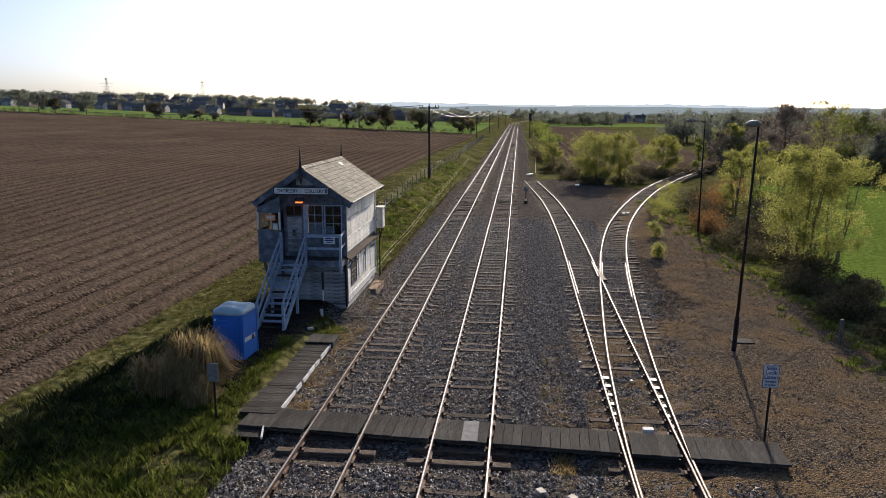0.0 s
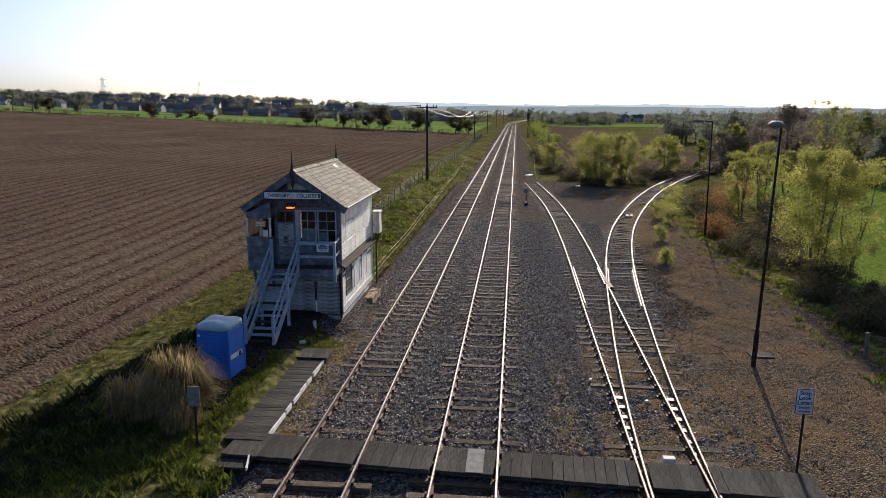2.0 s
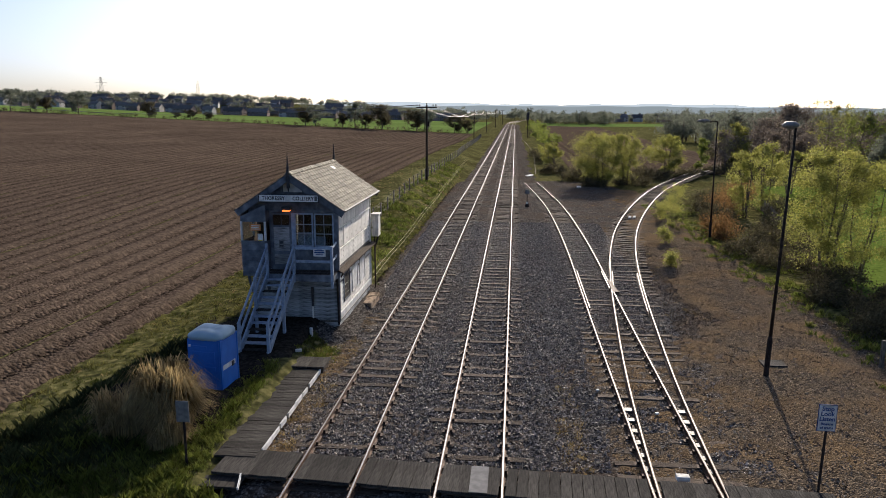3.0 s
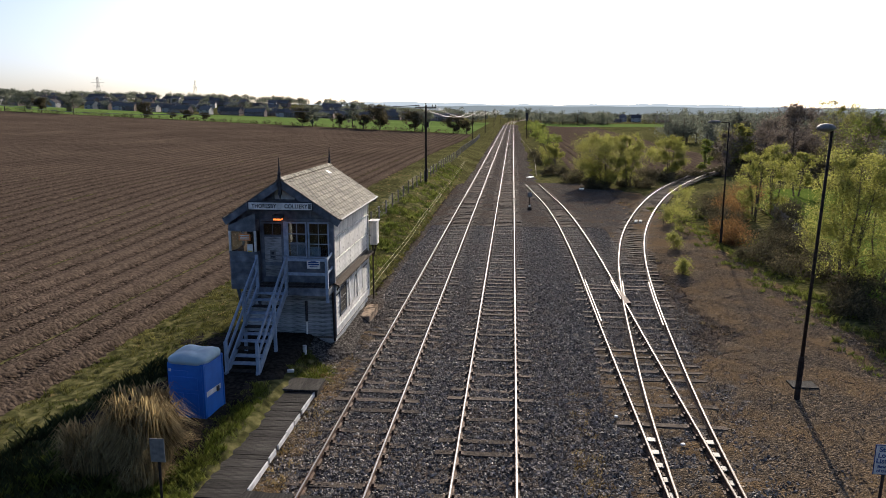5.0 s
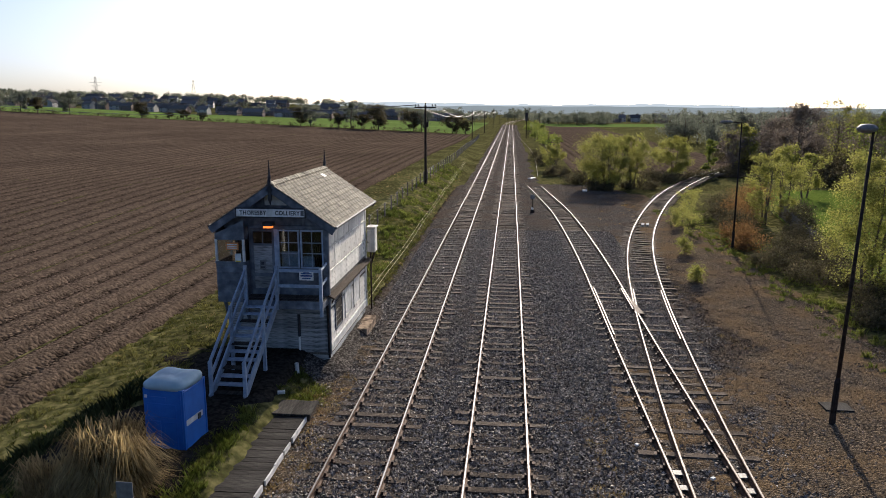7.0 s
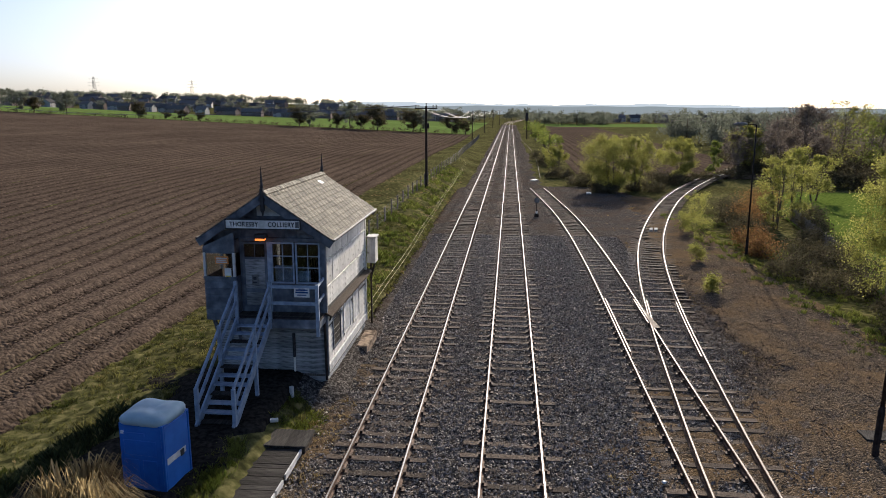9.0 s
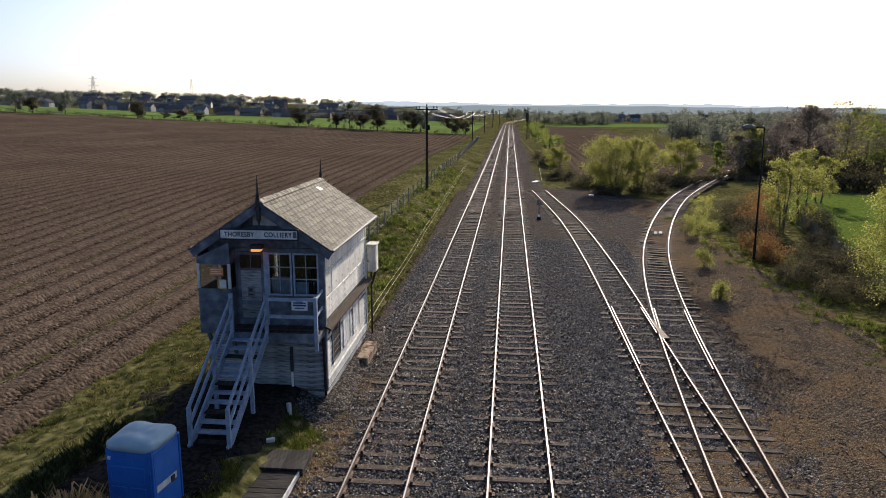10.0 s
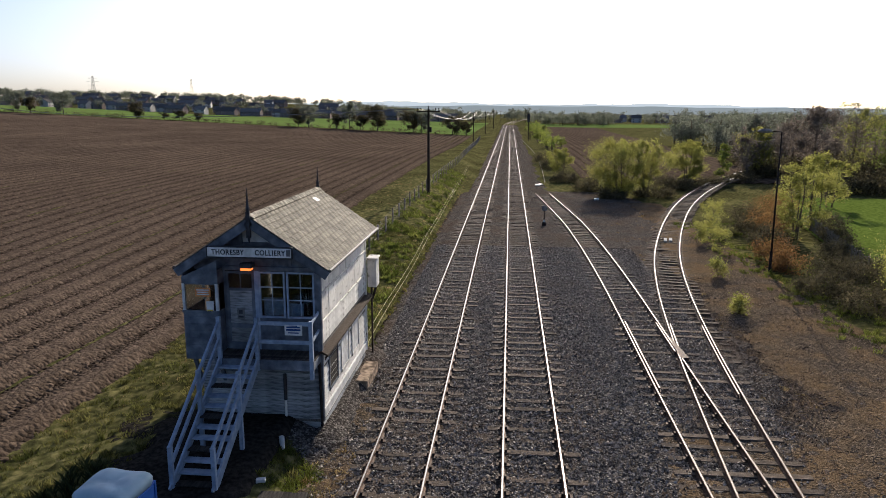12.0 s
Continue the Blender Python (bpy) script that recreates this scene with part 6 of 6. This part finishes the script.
sward("verge_grass", "long green grass lit by the low sun at the crossing", 60000, (-11.8, -5.6), (10.5, 21.5), "grass_blade", .2, 5, lambda x, y: not_built(x, y) & (ripple(x, y, 1.1, 3) > -.45) & (x > -11.8 + .12 * (y - 10)), .009)
sward("path_grass", "green grass between the toilet and the walkway", 22000, (-7.7, -6.4), (16.6, 24.4), "grass_blade", .12, 15, lambda x, y: (x < -6.45 - .03 * (y - 18)) & ~((x < -7.35) & (y > 22)), .009)
sward("corner_grass", "tufts of yellow-green grass by the box corner", 9000, (-6.6, -5.2), (25.9, 28.6), "grass_blade", .1, 16, lambda x, y: ripple(x, y, 1.5, 3) > -.2, .01)
# dark blades bounded by the box's shadow edge, to deepen that shadow
sward("rank_grass", "dark grass added to deepen the shadow of the signal box", 56000, (-13.4, -7.4), (9, 26), "shade_grass", .24, 41, lambda x, y: not_built(x, y) & (x > -12.5 + .19 * (y - 17.8)) & (x < -8.4 + .3 * (y - 20)) & (x < -7.6) & (ripple(x, y, 1.3, 4) > -.75), .013)
sward("short_turf", "short olive turf of the verge", 120000, (-13.5, -5.9), (8, 62), "turf_blade", .12, 7, not_built, .014)
sward("verge_tufts", "lumpy yellow-green tufts along the fence", 26000, (-9.6, -6.3), (35, 105), "grass_blade", .26, 43, lambda x, y: ripple(x, y, .8, 5) > -.1, .03)
sward("dry_verge_grass", "dead pale grass among the green of the verge", 30000, (-13.6, -5.9), (10, 100), "straw", .09, 6, lambda x, y: not_built(x, y) & (ripple(x, y, 1.3, 1) > .0), .012)
sward("yard_moss", "dry brown moss and weeds in the yard", 30000, (6.8, 14.5), (12, 75), "straw", .07, 9, lambda x, y: ripple(x, y, .7, 5) > .1, .02)
sward("bank_grass", "grass under the brambles on the bank", 30000, (12.5, 17.6), (20, 70), "grass_blade", .2, 10, lambda x, y: ripple(x, y, .9, 6) > -.1, .016)
sward("cess_weeds", "yellowed weeds between the main line and the siding", 16000, (2.2, 3.1), (10, 26), "straw", .09, 12, lambda x, y: (ripple(x, y, 1.4, 2) > -.2) & (np.abs(x - 2.6) < .35 + .1 * np.sin(y)), .012)
sward("cess_weeds", "yellowed weeds beside the walkway", 12000, (-5.6, -4.6), (19, 29), "straw", .1, 13, lambda x, y: ripple(x, y, 1.4, 1) > -.2, .012)

# ---- the distance ----
def far_tree_mesh(seed, h, rad, leaf, n, size):
    rng = np.random.default_rng(seed)
    t = tree("hedgerow_tree", "round-headed tree in the far hedge", 0, 0, h, rad, leaf, n, 40, size, .16, .22, 1, seed=seed, limbs=26, group="trees along the far hedge", z=0)
    return t


HEDGE = [far_tree_mesh(200 + k, h, r, lf, n, .16) for k, (h, r, lf, n) in enumerate(((6.5, 3.2, "leaf_hazed", 110), (5.5, 3.4, "leaf_dark", 120), (6.0, 2.6, "leaf_hazed", 60), (4.0, 2.4, "leaf_dark", 80)))]
rnd = random.Random(9)


def plant(src, x, y, s=1.0):
    return copy_thing(src, pose(x, y, float(land(x, y)), 0, 0, rnd.uniform(0, 360)) @ Matrix.Diagonal((s, s, s, 1)))


# along the far edge of the ploughed field
for x, k, s in ((-74, 1, .9), (-70, 0, .9), (-60, 3, 1.0), (-56, 2, 1.2), (-52, 3, 1.0), (-46, 1, 1.2), (-34, 1, 1.0), (-31, 0, .9), (-20, 1, .9), (-110, 3, .6), (-117, 3, .7), (-122, 3, .5), (-132, 1, .8), (-160, 0, 1.0), (-172, 3, 1.1), (-178, 0, .9), (-186, 2, 1.0), (-198, 1, 1.1), (-205, 3, 1.2), (-212, 3, 1.1), (-222, 0, 1.0), (-232, 1, 1.2), (-15.5, 3, .9)):
    plant(HEDGE[k], x, 254 + rnd.uniform(-1, 2), s * 1.25)
for o in HEDGE:
    o.matrix_basis = pose(-240 - 12 * HEDGE.index(o), 255, float(land(-240, 255)))
v, f = [], []
rng = np.random.default_rng(50)
n = 420
hx = rng.uniform(-330, -14, n)
c = np.stack([hx, 253 + rng.normal(size=n) * .5, land(hx, hx * 0 + 253) + .5 + .3 * rng.random(n)], 1)
v, f = cloud(rng, c, np.full(n, .8), 30, .16)
tagged(from_arrays("field_hedge", v, f, M["leaf_dark"]), "low dark hedge along the far edge of the field", "hedge", kind="stuff")


def house(kind):
    """A two-storey village house: walls, pitched roof, chimney, windows."""
    w, d, e, r = ((9, 7.5, 5.0, 8.0), (16, 8, 5.0, 8.2), (8, 9, 5.2, 8.6))[kind]
    t = thing("house", ("brick village house with a tiled roof", "long brick terrace with a tiled roof", "pale rendered village house with a gable")[kind], "house", (0, 0, 0), group="houses of the village")
    bm = bmesh.new()
    vs = [bm.verts.new(p) for p in ((-w / 2, -d / 2, -1), (-w / 2, d / 2, -1), (-w / 2, d / 2, e), (-w / 2, 0, r - .2), (-w / 2, -d / 2, e))]
    fc = bm.faces.new(vs)
    g = bmesh.ops.extrude_face_region(bm, geom=[fc])
    bmesh.ops.translate(bm, verts=[q for q in g["geom"] if isinstance(q, bmesh.types.BMVert)], vec=(w, 0, 0))
    part("wall", bm, M["render"] if kind == 2 else M["brick"], t)
    bm = bmesh.new()
    for s in (-1, 1):
        a = math.atan2(r - e, d / 2)
        L = math.hypot(r - e, d / 2) + .4
        m = Matrix.Translation((0, 0, r)) @ Matrix.Rotation(-s * a, 4, "X")
        box(bm, -w / 2 - .3, w / 2 + .3, 0 if s > 0 else -L, L if s > 0 else 0, -.15, .05, m)
    part("roof", bm, M["tile"], t)
    for cx in ((w * .3,), (-w * .3, w * .3), (w * .25,))[kind]:
        bm = bmesh.new()
        box(bm, cx - .4, cx + .4, -.4, .4, r - .8, r + 1.1)
        part("chimney", bm, M["brick"], t)
    for sx in np.linspace(-w / 2 + 1.6, w / 2 - 1.6, 2 if kind != 1 else 5):
        for z0 in (.9, 3.3):
            bm = bmesh.new()
            box(bm, sx - .75, sx + .75, -d / 2 - .06, -d / 2 + .02, z0, z0 + 1.25)
            wd = part("window", bm, M["paint_white"], t)
            bm = bmesh.new()
            box(bm, sx - .65, sx + .65, -d / 2 - .08, -d / 2 - .055, z0 + .1, z0 + 1.15)
            part("pane", bm, M["black"], wd)
    return t


H = [house(k) for k in range(3)]
hr = random.Random(4)
first = {}


def put_house(k, x, y, rz):
    m = pose(x, y, float(land(x, y)) - .3, 0, 0, rz) @ Matrix.Diagonal((.95, .9, .84, 1))
    if k not in first:
        first[k] = H[k]
        H[k].matrix_basis = m
    else:
        copy_thing(H[k], m)


x = -430.0
while x < -30:
    k = hr.choice((0, 0, 1, 1, 2)) if x > -240 else hr.choice((0, 2, 2, 0))
    put_house(k, x, 498 + hr.uniform(-8, 8), hr.choice((0, 0, 0, 90, 12, -10)) if k != 1 else hr.uniform(-6, 6))
    for row in (532, 575, 620):
        if hr.random() < .93 and x < -60:
            put_house(hr.choice((0, 1, 2)), x + hr.uniform(-7, 7), row + hr.uniform(-9, 9), hr.uniform(-20, 20))
    x += 10.5 + 6 * (k == 1) + hr.uniform(0, 3)
for x, y, k in ((45, 560, 0), (58, 575, 2), (78, 560, 0), (95, 570, 2), (112, 560, 0), (70, 600, 0), (100, 610, 0), (130, 590, 2), (150, 575, 0), (30, 590, 0), (86, 590, 2), (122, 604, 0), (140, 612, 2), (64, 612, 0)):
    put_house(k, x, y, hr.uniform(-25, 25))


def wood(name, label, n, xr, yr, h, leaf, seed, size=.35, per=70, rad=3.2, twigs=True, lift=0.0):
    """A belt of trees far off: many crowns of clumped leaves over thin trunks."""
    rng = np.random.default_rng(seed)
    X, Y = rng.uniform(*xr, n), rng.uniform(*yr, n)
    Hh = h * (.6 + .5 * rng.random(n))
    Z = land(X, Y) + lift
    cs, rs = [], []
    for x, y, z, hh in zip(X, Y, Z, Hh):
        m = 14
        a, q, u = rng.random(m) * 2 * np.pi, np.sqrt(rng.random(m)), rng.random(m)
        rr = rad * (.7 + .5 * rng.random())
        cs.append(np.stack([x + rr * q * np.cos(a), y + rr * q * np.sin(a), z + hh * (.3 + .62 * u * (1 - .35 * q))], 1))
        rs.append(np.full(m, rr * .36))
    v, f = cloud(rng, np.concatenate(cs), np.concatenate(rs), per // 4, size)
    o = tagged(from_arrays(name, v, f, M[leaf]), label, "woodland", kind="stuff")
    bm = bmesh.new()
    for x, y, z, hh in zip(X[:90], Y[:90], Z[:90], Hh[:90]):
        cyl(bm, (x, y, z - .3), (x, y, z + hh * .8), .22, .06, 5, False)
    part("trunks", bm, M["bark"], o)
    return o


wood("far_wood", "belt of trees in and behind the village", 210, (-600, -50), (640, 760), 8, "leaf_hazed", 71, .55, 84, 4.5)
wood("far_wood", "scattered garden trees among the houses", 150, (-460, -30), (490, 650), 8, "leaf_hazed", 72, .4, 72, 2.8)
wood("far_wood", "trees around the far end of the line", 46, (-60, 24), (520, 640), 11, "leaf_hazed", 73, .5, 96, 4.0)
wood("far_wood", "trees before the houses on the other side of the line", 46, (16, 62), (440, 520), 9, "leaf_hazed", 74, .45, 110, 3.8)
wood("far_wood", "garden trees of the far village", 90, (30, 220), (500, 690), 8, "leaf_hazed", 75, .5, 80, 4.0)
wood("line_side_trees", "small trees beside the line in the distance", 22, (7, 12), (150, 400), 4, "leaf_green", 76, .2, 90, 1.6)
wood("oak_wood", "bare and budding oak wood behind the field", 34, (44, 78), (180, 222), 9, "leaf_hazed", 77, .24, 240, 3.6)
wood("far_wood", "distant wood on rising ground", 130, (110, 520), (420, 640), 10, "leaf_hazed", 78, .55, 76, 5)
wood("oak_wood", "brown budding wood behind the thorn thicket", 46, (46, 92), (124, 168), 9, "twig", 79, .22, 200, 3.2)
# bare woodland on the right, tree by tree
for k, (x, y, h, r, lf, c) in enumerate(((52, 118, 9.5, 4.5, "twig", 90), (60, 124, 10, 5, "leaf_spring", 60), (68, 116, 10.5, 5, "twig", 100), (76, 122, 11, 5, "twig", 110), (84, 118, 11, 5, "leaf_hazed", 150), (58, 108, 8, 4, "leaf_green", 80), (66, 104, 8.5, 4, "twig", 100), (75, 104, 9.5, 4.5, "leaf_hazed", 130), (46, 124, 8, 3.6, "leaf_hazed", 90), (92, 126, 12, 5.5, "twig", 110), (56, 96, 6, 3, "leaf_hazed", 120), (64, 94, 6.5, 3.4, "leaf_hazed", 130), (42, 116, 5.5, 3, "twig", 18), (72, 94, 7.5, 3.6, "leaf_hazed", 140), (80, 98, 8.5, 4, "twig", 120))):
    tree("oak_tree", "bare-branched oak on the edge of the wood" if lf == "twig" else "oak breaking into leaf on the edge of the wood", x - 9, y, h * 1.05, r, lf, int(c * (.9 if lf == "twig" else 1.1)), 50, .42 if lf == "twig" else .13, .2, .2, 1, seed=300 + k, limbs=34, twiggy=5, group="trees of the wood", flat=.12 if lf == "twig" else .5)


def ridge(name, y, h, seed, col, x0=-4200, x1=4200):
    """A long low hill far off, its haze put in as pale colour and glow."""
    xs = np.linspace(x0, x1, 420)
    z = h * (.72 + .2 * np.sin(xs / 640 + seed) + .12 * np.sin(xs / 230 + seed * 2) + .04 * np.sin(xs / 47 + seed * 3) + .03 * np.sin(xs / 17 + seed * 5))
    v = np.concatenate([np.stack([xs, xs * 0 + y, xs * 0 - 20], 1), np.stack([xs, xs * 0 + y + 30, z], 1), np.stack([xs, xs * 0 + y + 700, z * .2 - 20], 1)])
    n = len(xs)
    i = np.arange(n - 1)
    f = np.concatenate([np.stack([i + a * n, i + 1 + a * n, i + 1 + (a + 1) * n, i + (a + 1) * n], 1) for a in (0, 1)])
    m = material(name + "_haze_glow", two(tuple(c * .85 for c in col), col), .02, 5, 1, 0, spec=0)
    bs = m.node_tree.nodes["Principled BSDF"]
    # faint emission stands for the haze in front of the hill
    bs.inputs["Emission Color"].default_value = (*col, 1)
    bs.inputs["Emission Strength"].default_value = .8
    return tagged(from_arrays(name, v, f, m, True), "distant wooded ridge on the skyline, glowing pale for haze", "hill", kind="structure")


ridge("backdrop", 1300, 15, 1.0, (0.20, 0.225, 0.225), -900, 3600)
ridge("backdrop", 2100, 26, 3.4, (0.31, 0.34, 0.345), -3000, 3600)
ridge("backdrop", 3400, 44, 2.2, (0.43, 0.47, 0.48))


def pylon(x, y, z, h):
    t = thing("pylon", "thin steel lattice electricity pylon on the skyline", "pylon", (x, y, z), group="pylons on the skyline")
    bm = bmesh.new()
    w0, w1 = h * .09, h * .02
    lv = [0, .2, .38, .54, .68, .8, .9, 1.0]
    for a, b in zip(lv, lv[1:]):
        wa, wb = w0 + (w1 - w0) * a, w0 + (w1 - w0) * b
        q = [(-1, -1), (1, -1), (1, 1), (-1, 1)]
        for i in range(4):
            p, n = q[i], q[(i + 1) % 4]
            A, B = (x + p[0] * wa, y + p[1] * wa, z + h * a), (x + p[0] * wb, y + p[1] * wb, z + h * b)
            C, D = (x + n[0] * wb, y + n[1] * wb, z + h * b), (x + n[0] * wa, y + n[1] * wa, z + h * a)
            cyl(bm, A, B, .14, seg=4, caps=False)
            cyl(bm, A, C, .07, seg=4, caps=False)
            cyl(bm, D, B, .07, seg=4, caps=False)
    part("lattice", bm, M["galv"], t)
    for k, L in ((.68, .2), (.8, .24), (.92, .17)):
        bm = bmesh.new()
        cyl(bm, (x - h * L, y, z + h * k), (x + h * L, y, z + h * k), .2, seg=4)
        part("arm", bm, M["galv"], t)


pylon(-597, 1000, 14, 40)
pylon(-633, 1400, 18, 48)
